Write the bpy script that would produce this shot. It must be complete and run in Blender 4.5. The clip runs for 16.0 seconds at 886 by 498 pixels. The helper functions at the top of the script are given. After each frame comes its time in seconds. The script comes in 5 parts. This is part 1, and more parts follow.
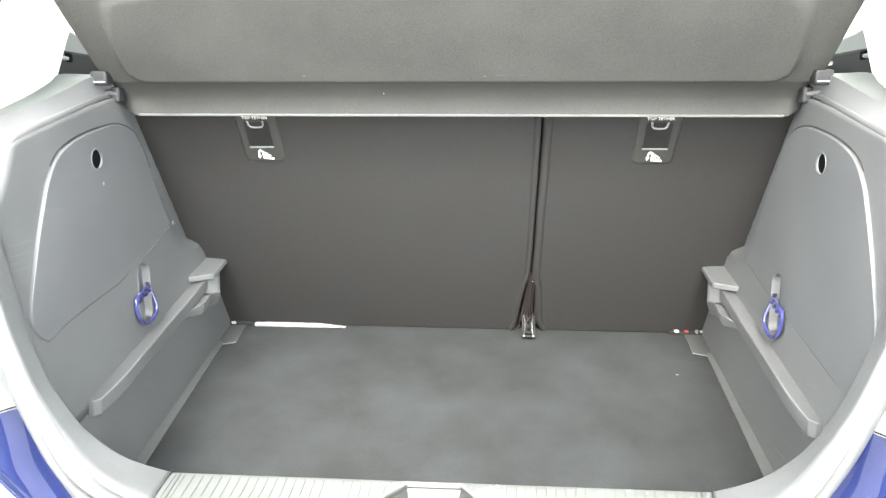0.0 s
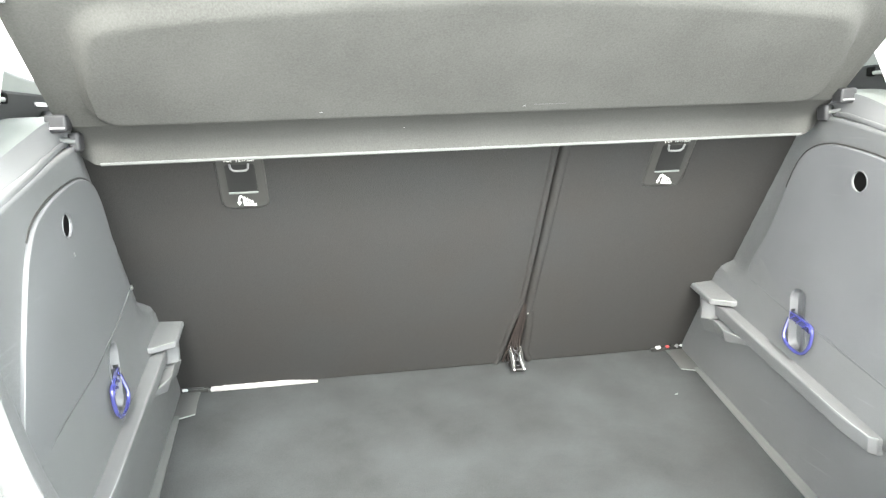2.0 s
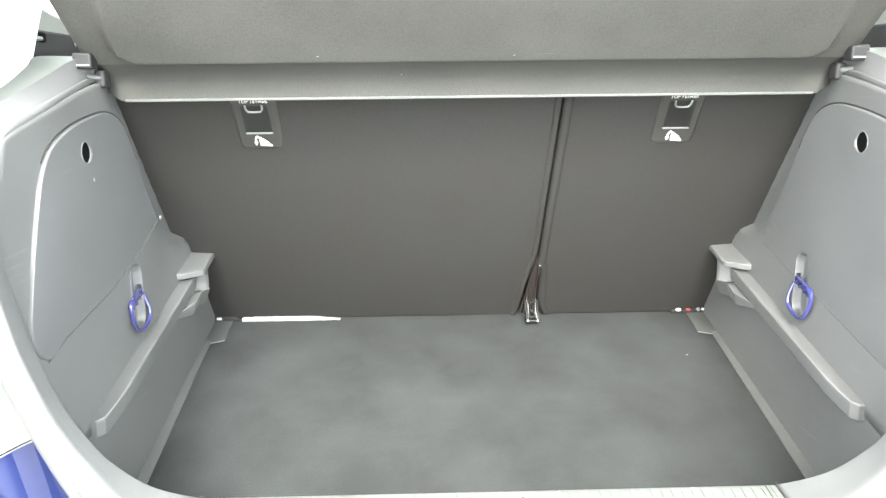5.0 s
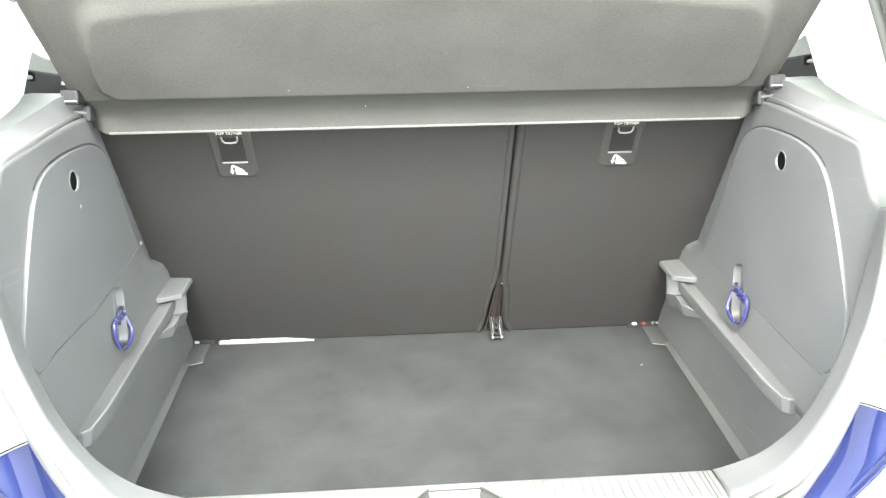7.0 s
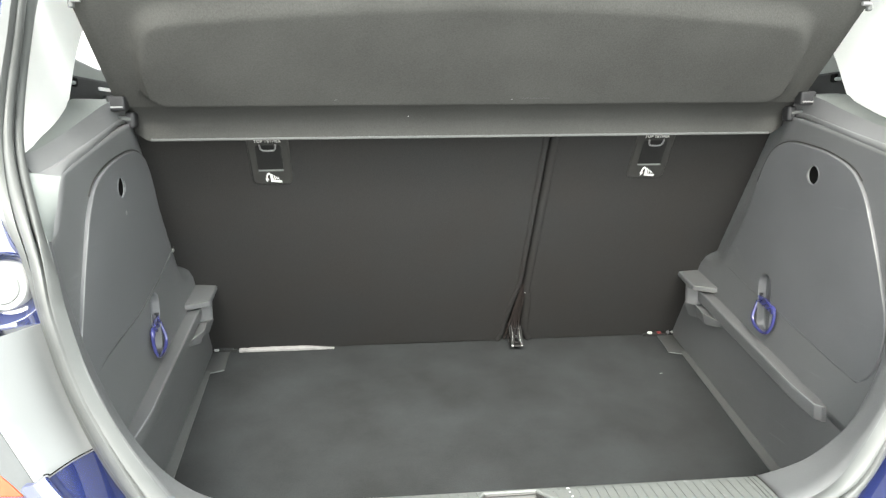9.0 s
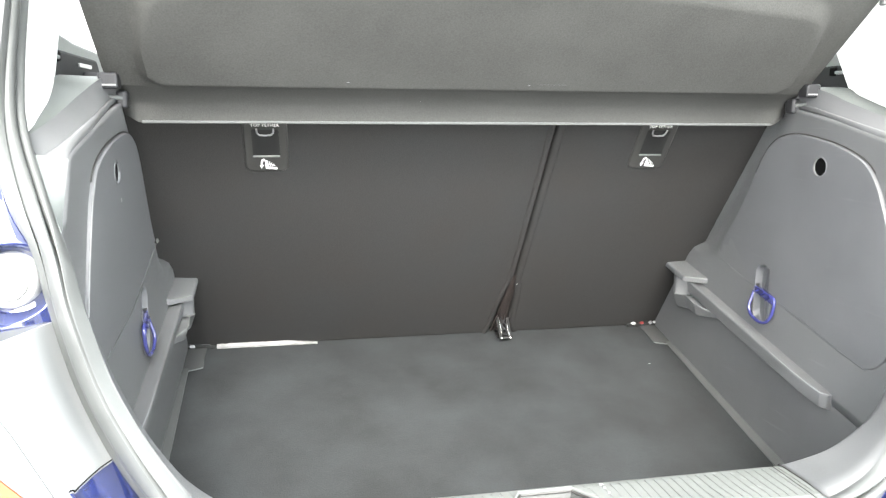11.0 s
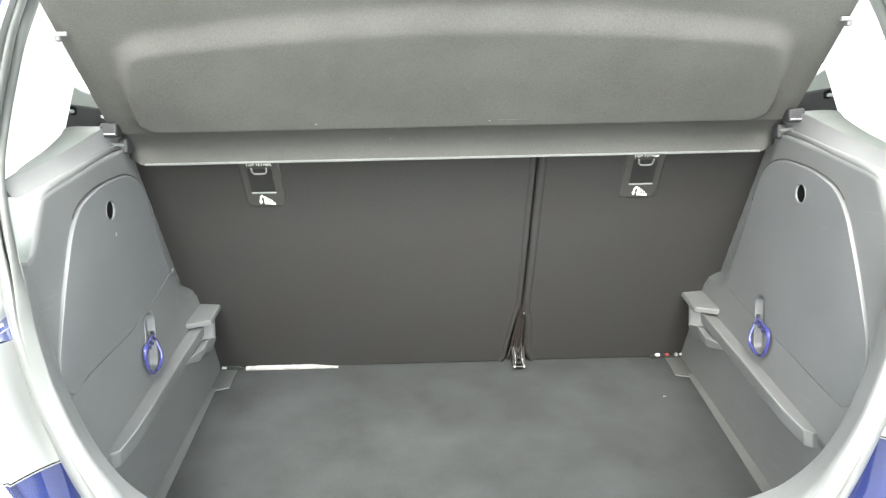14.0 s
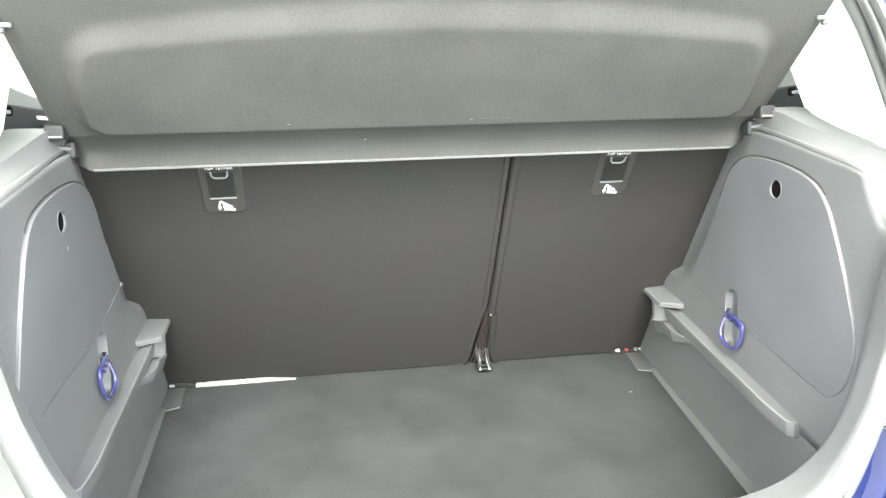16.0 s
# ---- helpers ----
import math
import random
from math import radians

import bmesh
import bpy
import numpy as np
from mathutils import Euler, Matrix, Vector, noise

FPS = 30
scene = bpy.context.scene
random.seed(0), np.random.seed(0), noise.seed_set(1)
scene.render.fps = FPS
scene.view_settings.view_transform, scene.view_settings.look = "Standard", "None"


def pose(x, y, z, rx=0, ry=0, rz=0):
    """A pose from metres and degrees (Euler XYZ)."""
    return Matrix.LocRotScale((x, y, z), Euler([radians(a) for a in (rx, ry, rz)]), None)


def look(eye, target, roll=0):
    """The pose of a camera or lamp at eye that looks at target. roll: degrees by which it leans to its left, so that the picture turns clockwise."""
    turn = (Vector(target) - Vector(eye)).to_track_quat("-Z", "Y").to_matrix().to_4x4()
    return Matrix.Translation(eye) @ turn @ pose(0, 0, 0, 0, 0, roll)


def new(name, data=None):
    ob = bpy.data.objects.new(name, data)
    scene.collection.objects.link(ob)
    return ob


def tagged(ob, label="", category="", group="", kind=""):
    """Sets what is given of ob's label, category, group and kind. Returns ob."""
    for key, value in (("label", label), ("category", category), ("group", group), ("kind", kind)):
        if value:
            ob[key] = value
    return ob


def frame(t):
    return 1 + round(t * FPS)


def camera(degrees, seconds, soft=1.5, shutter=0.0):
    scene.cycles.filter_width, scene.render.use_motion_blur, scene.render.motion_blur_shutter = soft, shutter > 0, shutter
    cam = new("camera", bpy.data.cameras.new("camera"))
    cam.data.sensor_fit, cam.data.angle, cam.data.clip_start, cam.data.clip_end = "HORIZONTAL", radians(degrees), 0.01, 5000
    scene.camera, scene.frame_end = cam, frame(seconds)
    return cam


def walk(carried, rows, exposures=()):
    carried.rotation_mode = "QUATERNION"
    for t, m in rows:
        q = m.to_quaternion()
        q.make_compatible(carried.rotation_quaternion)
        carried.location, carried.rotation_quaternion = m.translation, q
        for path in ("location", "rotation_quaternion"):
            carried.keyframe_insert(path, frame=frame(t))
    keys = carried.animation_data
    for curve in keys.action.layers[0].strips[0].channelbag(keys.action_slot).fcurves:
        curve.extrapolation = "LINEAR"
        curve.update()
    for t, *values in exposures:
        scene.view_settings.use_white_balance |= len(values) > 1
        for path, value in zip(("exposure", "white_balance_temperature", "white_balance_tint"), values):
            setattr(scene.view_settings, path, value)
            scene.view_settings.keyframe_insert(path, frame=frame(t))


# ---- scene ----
cam = camera(62.9, 16.0, 1.35)
# the car's own axes (x across, y ahead, z along its seal) stand in the world tipped so that the boot floor is level
CAR = pose(0, 0, -0.10) @ pose(0, 0, 0.6) @ pose(0, 0, 0, -11.86, 0, 0) @ pose(0, 0, -0.6)
PATH = [
    (0, (0.065, -1.526, 1.072), (-0.07, 0.434, 0.698), 0.1),
    (0.5, (-0.012, -1.48, 1.092), (-0.014, 0.484, 0.715), -0.3),
    (1, (-0.124, -1.428, 1.113), (0.013, 0.533, 0.744), -0.9),
    (1.5, (-0.194, -1.4, 1.115), (0.071, 0.547, 0.742), -1.5),
    (2, (-0.204, -1.395, 1.113), (0.091, 0.549, 0.749), -2.1),
    (2.5, (-0.137, -1.422, 1.116), (0.014, 0.536, 0.74), -1.2),
    (3, (-0.056, -1.458, 1.101), (-0.03, 0.502, 0.701), 0.8),
    (3.5, (-0.019, -1.48, 1.081), (-0.046, 0.472, 0.644), 0.4),
    (3.7, (-0.016, -1.485, 1.083), (-0.053, 0.466, 0.647), 0.5),
    (5.8, (-0.155, -1.423, 1.096), (0.065, 0.5, 0.592), -1.1),
    (6, (-0.173, -1.413, 1.087), (0.105, 0.497, 0.562), -0.6),
    (6.5, (-0.159, -1.445, 1.08), (0.086, 0.48, 0.598), -0.2),
    (7, (-0.053, -1.55, 1.08), (0.058, 0.414, 0.719), -1.4),
    (7.5, (0.014, -1.638, 1.057), (-0.015, 0.338, 0.753), -1.6),
    (8, (0.021, -1.66, 1.051), (-0.061, 0.316, 0.753), -2.3),
    (8.5, (-0.05, -1.611, 1.068), (-0.019, 0.366, 0.764), -1.5),
    (8.7, (-0.097, -1.585, 1.078), (0.0, 0.386, 0.749), -1.1),
    (10.8, (-0.275, -1.5, 1.081), (0.116, 0.429, 0.726), 0.5),
    (11, (-0.276, -1.498, 1.078), (0.1, 0.432, 0.714), 0.4),
    (11.5, (-0.278, -1.497, 1.087), (0.022, 0.456, 0.78), -1.0),
    (12, (-0.266, -1.492, 1.092), (0.054, 0.46, 0.794), -1.6),
    (12.5, (-0.26, -1.494, 1.091), (0.082, 0.45, 0.771), -1.5),
    (13, (-0.222, -1.506, 1.092), (0.012, 0.456, 0.783), -2.0),
    (13.5, (-0.115, -1.541, 1.092), (-0.023, 0.435, 0.797), -2.0),
    (14, (-0.045, -1.572, 1.084), (-0.007, 0.408, 0.804), -1.3),
    (14.5, (-0.042, -1.587, 1.078), (-0.022, 0.394, 0.803), -0.3),
    (15, (-0.068, -1.577, 1.073), (0.013, 0.4, 0.783), 0.1),
    (15.5, (-0.11, -1.55, 1.076), (0.087, 0.415, 0.761), -0.5),
    (16, (-0.151, -1.518, 1.091), (0.135, 0.439, 0.797), -1.9),
]
EXPOSURES = [(0, 2.75, 6600, 6), (0.5, 2.85, 6600, 5), (1, 3.05, 6570, 4), (1.5, 3.03, 6560, 4), (2, 3.0, 6560, 4), (2.5, 3.0, 6560, 4), (3, 2.98, 6540, 4), (3.5, 2.99, 6560, 4), (3.7, 2.99, 6560, 4), (5.8, 2.9, 6650, 4), (6, 2.9, 6650, 4), (6.5, 2.8, 6650, 4), (7, 2.98, 6650, 4), (7.25, 2.5, 6650, 4), (7.5, 2.1, 6650, 4), (8, 1.5, 6650, 4), (8.5, 1.62, 6650, 4), (8.7, 1.68, 6650, 4), (10.8, 2.4, 6500, 7), (11, 2.4, 6500, 7), (11.5, 2.28, 6600, 4), (12, 2.24, 6680, 4), (12.5, 2.33, 6660, 4), (13, 2.4, 6650, 4), (14, 2.53, 6600, 4), (14.5, 2.58, 6600, 4), (15, 2.54, 6600, 4), (15.5, 2.5, 6600, 4), (16, 2.75, 6600, 4)]
walk(cam, [(t, CAR @ look(eye, target, roll)) for t, eye, target, roll in PATH], EXPOSURES)

# ---------------------------------------------------------------- light
world = bpy.data.worlds.new("sky")
scene.world = world
world.use_nodes = True
wn = world.node_tree.nodes
sky = wn.new("ShaderNodeTexSky")
sky.sky_type = "NISHITA"
sky.sun_disc = False
sky.sun_elevation = radians(48)
sky.sun_rotation = radians(200)
sky.air_density, sky.dust_density, sky.ozone_density = 1.0, 6.0, 0.6
haze = wn.new("ShaderNodeMixRGB")
haze.blend_type = "MIX"
haze.inputs["Fac"].default_value = 0.72
where = wn.new("ShaderNodeTexCoord")
height = wn.new("ShaderNodeSeparateXYZ")
world.node_tree.links.new(where.outputs["Generated"], height.inputs["Vector"])
cloud = wn.new("ShaderNodeMapRange")          # an overcast sky is brightest overhead
for key, value in (("From Min", 0.0), ("From Max", 1.0), ("To Min", 12.2), ("To Max", 20.5)):
    cloud.inputs[key].default_value = value
world.node_tree.links.new(height.outputs["Z"], cloud.inputs["Value"])
cover = wn.new("ShaderNodeMixRGB")
cover.blend_type = "MULTIPLY"
cover.inputs["Fac"].default_value = 1.0
cover.inputs["Color2"].default_value = (0.975, 1.0, 1.012, 1)
world.node_tree.links.new(cloud.outputs["Result"], cover.inputs["Color1"])
world.node_tree.links.new(cover.outputs["Color"], haze.inputs["Color2"])
world.node_tree.links.new(sky.outputs["Color"], haze.inputs["Color1"])
world.node_tree.links.new(haze.outputs["Color"], wn["Background"].inputs["Color"])
wn["Background"].inputs["Strength"].default_value = 0.15
sun_data = bpy.data.lights.new("sun", "SUN")
sun_data.energy, sun_data.angle, sun_data.color = 1.8, radians(20), (1.0, 0.97, 0.93)
sun = new("sun", sun_data)
sun.matrix_world = look((-0.12, -3.1, 4.4), (0, 0, 0.6))


# ---------------------------------------------------------------- materials
def nodes_of(name):
    m = bpy.data.materials.new(name)
    m.use_nodes = True
    return m, m.node_tree.nodes, m.node_tree.links, m.node_tree.nodes["Principled BSDF"]


def surface(name, colour, rough=0.5, vary=0.12, big=6.0, grain=900.0, bump=0.15, metallic=0.0, spec=0.5, coat=0.0, blotch=None, rough_vary=0.08, depth=0.0006, speckle=None, coat_ior=1.5, scratch=0.0):
    """A surface with large stains and fine grain, at real size."""
    m, n, l, b = nodes_of(name)
    tc = n.new("ShaderNodeTexCoord")
    n1 = n.new("ShaderNodeTexNoise")
    n1.inputs["Scale"].default_value, n1.inputs["Detail"].default_value = big, 5
    n2 = n.new("ShaderNodeTexNoise")
    n2.inputs["Scale"].default_value, n2.inputs["Detail"].default_value = grain, 2
    for k in (n1, n2):
        l.new(tc.outputs["Object"], k.inputs["Vector"])
    ramp = n.new("ShaderNodeValToRGB")
    lo = [c * (1 - vary) for c in colour]
    hi = [c * (1 + vary) for c in (blotch or colour)]
    ramp.color_ramp.elements[0].position, ramp.color_ramp.elements[1].position = 0.32, 0.68
    ramp.color_ramp.elements[0].color, ramp.color_ramp.elements[1].color = (*lo, 1), (*hi, 1)
    l.new(n1.outputs["Fac"], ramp.inputs["Fac"])
    mix = n.new("ShaderNodeMixRGB")
    mix.blend_type = "MULTIPLY"
    mix.inputs["Fac"].default_value = vary * 2 if speckle is None else speckle
    l.new(ramp.outputs["Color"], mix.inputs["Color1"])
    l.new(n2.outputs["Fac"], mix.inputs["Color2"])
    bright = n.new("ShaderNodeBrightContrast")
    bright.inputs["Bright"].default_value = 0.0
    l.new(mix.outputs["Color"], bright.inputs["Color"])
    last = bright.outputs["Color"]
    if scratch:   # fine pale scratches along the car, in worn patches
        mp = n.new("ShaderNodeMapping")
        mp.inputs["Scale"].default_value = (140, 9, 210)
        mp.inputs["Rotation"].default_value = (0.12, 0.0, 0.05)
        n3 = n.new("ShaderNodeTexNoise")
        n3.inputs["Scale"].default_value, n3.inputs["Detail"].default_value = 1.0, 3
        l.new(tc.outputs["Object"], mp.inputs["Vector"])
        l.new(mp.outputs["Vector"], n3.inputs["Vector"])
        n4 = n.new("ShaderNodeTexNoise")
        n4.inputs["Scale"].default_value, n4.inputs["Detail"].default_value = 14, 3
        l.new(tc.outputs["Object"], n4.inputs["Vector"])
        lines, worn = n.new("ShaderNodeMapRange"), n.new("ShaderNodeMapRange")
        for node, src, lo_v, hi_v in ((lines, n3, 0.60, 0.70), (worn, n4, 0.45, 0.70)):
            node.inputs["From Min"].default_value, node.inputs["From Max"].default_value = lo_v, hi_v
            l.new(src.outputs["Fac"], node.inputs["Value"])
        both = n.new("ShaderNodeMath")
        both.operation = "MULTIPLY"
        l.new(lines.outputs["Result"], both.inputs[0])
        l.new(worn.outputs["Result"], both.inputs[1])
        amount = n.new("ShaderNodeMath")
        amount.operation = "MULTIPLY"
        amount.inputs[1].default_value = scratch
        l.new(both.outputs["Value"], amount.inputs[0])
        pale = n.new("ShaderNodeMixRGB")
        pale.inputs["Color2"].default_value = (*[min(1, 2.2 * c) for c in colour], 1)
        l.new(amount.outputs["Value"], pale.inputs["Fac"])
        l.new(last, pale.inputs["Color1"])
        last = pale.outputs["Color"]
    l.new(last, b.inputs["Base Color"])
    rr = n.new("ShaderNodeMapRange")
    rr.inputs["To Min"].default_value, rr.inputs["To Max"].default_value = max(0.02, rough - rough_vary), min(1, rough + rough_vary)
    l.new(n1.outputs["Fac"], rr.inputs["Value"])
    l.new(rr.outputs["Result"], b.inputs["Roughness"])
    b.inputs["Metallic"].default_value = metallic
    b.inputs["Specular IOR Level"].default_value = spec
    b.inputs["Coat Weight"].default_value = coat
    b.inputs["Coat Roughness"].default_value, b.inputs["Coat IOR"].default_value = 0.03, coat_ior
    if bump:
        bp = n.new("ShaderNodeBump")
        bp.inputs["Strength"].default_value, bp.inputs["Distance"].default_value = bump, depth
        l.new(n2.outputs["Fac"], bp.inputs["Height"])
        l.new(bp.outputs["Normal"], b.inputs["Normal"])
    return m


CARPET = surface("boot_carpet", (0.0402, 0.0416, 0.0426), 0.95, 0.11, 9, 480, 0.6, spec=0.15, blotch=(0.0470, 0.0505, 0.0525), depth=0.0012, speckle=0.35)
SEATBACK = surface("seat_back_felt", (0.0480, 0.0455, 0.0442), 0.96, 0.07, 6, 520, 0.5, spec=0.12, blotch=(0.0418, 0.0415, 0.0418), depth=0.001, speckle=0.36)
SHELF_FELT = surface("shelf_felt", (0.0865, 0.0865, 0.0828), 0.97, 0.10, 9, 430, 0.5, spec=0.1, depth=0.0011, speckle=0.42)
SHELF_RIM = surface("shelf_rim_felt", (0.074, 0.074, 0.071), 0.9, 0.06, 9, 500, 0.5, spec=0.2, speckle=0.35)
PLASTIC = surface("grained_grey_plastic", (0.1430, 0.1453, 0.1500), 0.43, 0.12, 6, 2200, 0.35, spec=0.5, depth=0.0004, scratch=0.16)
COVER = surface("grained_cover_plastic", (0.1358, 0.138, 0.1455), 0.42, 0.10, 8, 2200, 0.3, spec=0.5, depth=0.0004, scratch=0.10)
LEDGE = surface("ledge_plastic", (0.23, 0.246, 0.240), 0.6, 0.08, 9, 2200, 0.25, spec=0.4)
STRIP = surface("strip_plastic", (0.108, 0.112, 0.112), 0.55, 0.06, 9, 2200, 0.2, spec=0.4, scratch=0.3)
# paler copy of the sill plastic, with sky light on the level zone coloured in
LANDING = surface("sky_lit_sill_plastic", (0.205, 0.215, 0.209), 0.5, 0.05, 9, 2000, 0.2, spec=0.45)
POCKETGREY = surface("latch_pocket_plastic", (0.046, 0.049, 0.0475), 0.5, 0.08, 20, 1500, 0.2)
SILL = surface("sill_plastic", (0.158, 0.166, 0.160), 0.6, 0.06, 9, 2000, 0.25, spec=0.4, scratch=0.4)
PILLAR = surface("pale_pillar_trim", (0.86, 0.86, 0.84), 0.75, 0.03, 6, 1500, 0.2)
# near-black: deep shade of hole and slots, also the black latch block and seam
VOID = surface("shade_and_seam_black", (0.006, 0.006, 0.006), 0.95, 0.1, 20, 600, 0.0, spec=0.05)
TAB = surface("tab_plastic", (0.080, 0.082, 0.082), 0.6, 0.10, 12, 1800, 0.25, spec=0.35)
WEBBING = surface("brown_belt_webbing", (0.050, 0.040, 0.038), 0.85, 0.2, 30, 700, 0.5, spec=0.2, depth=0.001)
BLACK = surface("black_plastic", (0.018, 0.018, 0.018), 0.5, 0.15, 20, 1500, 0.2)
GUIDE = surface("black_belt_guide", (0.030, 0.031, 0.032), 0.75, 0.12, 20, 1500, 0.2, spec=0.15)
CABIN = surface("grey_cabin_trim", (0.19, 0.205, 0.195), 0.6, 0.1, 9, 1500, 0.2)
BLACK_TRIM = surface("pocket_plastic", (0.045, 0.044, 0.042), 0.5, 0.1, 20, 1500, 0.2)
HINGE = surface("dark_hinge_plastic", (0.030, 0.030, 0.033), 0.45, 0.1, 20, 1500, 0.2, spec=0.35)
RUBBER = surface("grey_rubber_seal", (0.085, 0.0888, 0.0880), 0.46, 0.08, 25, 900, 0.15, spec=0.5)
PAINT = surface("blue_car_paint", (0.018, 0.028, 0.125), 0.3, 0.05, 4, 3000, 0.0, spec=0.5, coat=1.0, coat_ior=3.2)
SILVER = surface("pale_grey_lamp_housing", (0.25, 0.258, 0.262), 0.42, 0.04, 6, 2000, 0.05, spec=0.5)
GREYLENS = surface("smoky_grey_lens", (0.10, 0.105, 0.11), 0.12, 0.05, 6, 800, 0.0, spec=0.6, coat=0.6)
ORANGE = surface("orange_lens", (0.55, 0.085, 0.035), 0.12, 0.08, 30, 300, 0.0, spec=0.6, coat=0.7)
RED = surface("red_lens", (0.50, 0.02, 0.06), 0.12, 0.08, 30, 300, 0.0, spec=0.6, coat=0.7)
DARKLENS = surface("dark_violet_lens", (0.07, 0.045, 0.12), 0.3, 0.2, 40, 300, 0.0, spec=0.3, coat=0.1)
PINK = surface("pink_lens", (0.45, 0.10, 0.17), 0.3, 0.1, 40, 300, 0.0, spec=0.3, coat=0.1)
CLEAR = surface("pale_clear_lens", (0.20, 0.20, 0.26), 0.2, 0.3, 40, 300, 0.0, spec=0.4, coat=0.1)
CHROME = surface("bright_metal", (0.75, 0.75, 0.74), 0.22, 0.08, 60, 900, 0.0, metallic=1.0)
STEEL = surface("dull_steel", (0.55, 0.55, 0.54), 0.36, 0.1, 60, 900, 0.1, metallic=1.0)
# paler plastic: light on the hole's wall, wear and highlight on the rail's edge
RECESS = surface("lit_and_worn_plastic", (0.235, 0.245, 0.25), 0.55, 0.06, 9, 2000, 0.2, spec=0.4)
BLUE = surface("blue_hook_plastic", (0.045, 0.049, 0.19), 0.16, 0.1, 60, 900, 0.0, spec=0.6, coat=1.0)
WHITE = surface("white_print", (0.82, 0.82, 0.80), 0.6, 0.03, 60, 900, 0.0)
FOAM = surface("white_foam", (0.34, 0.33, 0.33), 0.9, 0.14, 90, 600, 0.6, depth=0.002)
ZINC_DULL = surface("dull_grey_knob", (0.24, 0.24, 0.245), 0.4, 0.08, 60, 900, 0.1, spec=0.5)
LEDGETOP = surface("ledge_top_plastic", (0.120, 0.131, 0.126), 0.6, 0.10, 9, 2200, 0.25, spec=0.4)
ZINC = surface("pale_zinc", (0.62, 0.63, 0.62), 0.5, 0.06, 60, 900, 0.1, spec=0.6)
BUFFER = surface("pale_rubber_buffer", (0.45, 0.46, 0.46), 0.5, 0.05, 40, 900, 0.1)
REDTAG = surface("red_plastic_tag", (0.34, 0.05, 0.05), 0.5, 0.1, 60, 900, 0.0)
TARMAC = surface("worn_concrete_ground", (0.27, 0.27, 0.262), 0.9, 0.18, 1.5, 120, 0.5, depth=0.004)

GLASS, gn, gl, gb = nodes_of("tinted_glass")
gb.inputs["Base Color"].default_value = (0.55, 0.60, 0.58, 1)
gb.inputs["Transmission Weight"].default_value = 1.0
gb.inputs["Roughness"].default_value = 0.02
gb.inputs["IOR"].default_value = 1.45

TOWARDS = Vector((0, -1.3, 1.0))


# ---------------------------------------------------------------- building helpers
def part(name, bm, material, parent=None, label="", smooth_shade=True, bevel=0.0, solid=0.0, segments=2):
    """Links a bmesh as one mesh object under a thing or a part."""
    me = bpy.data.meshes.new(name)
    bm.to_mesh(me)
    bm.free()
    for p in me.polygons:
        p.use_smooth = smooth_shade
    if smooth_shade:
        me.set_sharp_from_angle(angle=radians(40))
    me.materials.append(material)
    ob = new(name, me)
    ob.parent = parent
    if label:
        ob["label"] = label
    if solid:
        sm = ob.modifiers.new("thickness", "SOLIDIFY")
        sm.thickness, sm.offset = solid, -1
        if smooth_shade and name != "front_lip":
            split = ob.modifiers.new("hard_rims", "EDGE_SPLIT")
            split.split_angle = radians(45)
    if bevel:
        bv = ob.modifiers.new("edges", "BEVEL")
        bv.width, bv.segments, bv.limit_method, bv.angle_limit = bevel, segments, "ANGLE", radians(30)
        wnm = ob.modifiers.new("normals", "WEIGHTED_NORMAL")
        wnm.keep_sharp = True
    return ob


def carve(ob, cutter, crisp=0.0):
    """Cuts a solid out of a part for good; crisp: the angle in degrees past which its edges stay hard."""
    me = bpy.data.meshes.new("cutter")
    cutter.to_mesh(me)
    cutter.free()
    tool = new("cutter", me)
    tool.parent = ob.parent
    tool.matrix_parent_inverse = ob.matrix_parent_inverse
    cut = ob.modifiers.new("opening", "BOOLEAN")
    cut.operation, cut.object, cut.solver = "DIFFERENCE", tool, "EXACT"
    for k, m in enumerate(list(ob.modifiers)):
        if m.type in {"EDGE_SPLIT", "BEVEL"}:
            ob.modifiers.move(len(ob.modifiers) - 1, k)
            break
    bpy.context.view_layer.update()
    done = bpy.data.meshes.new_from_object(ob.evaluated_get(bpy.context.evaluated_depsgraph_get()))
    ob.modifiers.clear()
    ob.data = done
    if crisp:
        old = done.attributes.get("custom_normal")
        if old:
            done.attributes.remove(old)
        done.set_sharp_from_angle(angle=radians(crisp))
    bpy.data.objects.remove(tool)


def thing(name, label, category, group="", kind="", at=(0, 0, 0)):
    ob = new(name)
    ob.matrix_basis = CAR @ Matrix.Translation(at)
    return tagged(ob, label, category, group, kind)


def smooth_line(pts, n):
    """n points along a smooth curve through pts (Catmull-Rom)."""
    P = [Vector(p) for p in pts]
    P = [P[0] * 2 - P[1], *P, P[-1] * 2 - P[-2]]
    out = []
    m = len(P) - 3
    for k in range(n):
        u = k / (n - 1) * m
        i = min(int(u), m - 1)
        t = u - i
        a, b, c, d = P[i:i + 4]
        out.append(0.5 * ((2 * b) + (c - a) * t + (2 * a - 5 * b + 4 * c - d) * t * t + (3 * b - a - 3 * c + d) * t ** 3))
    return out


def bezier(a, b, c, n):
    a, b, c = Vector(a), Vector(b), Vector(c)
    return [(1 - t) ** 2 * a + 2 * t * (1 - t) * b + t * t * c for t in (k / (n - 1) for k in range(n))]


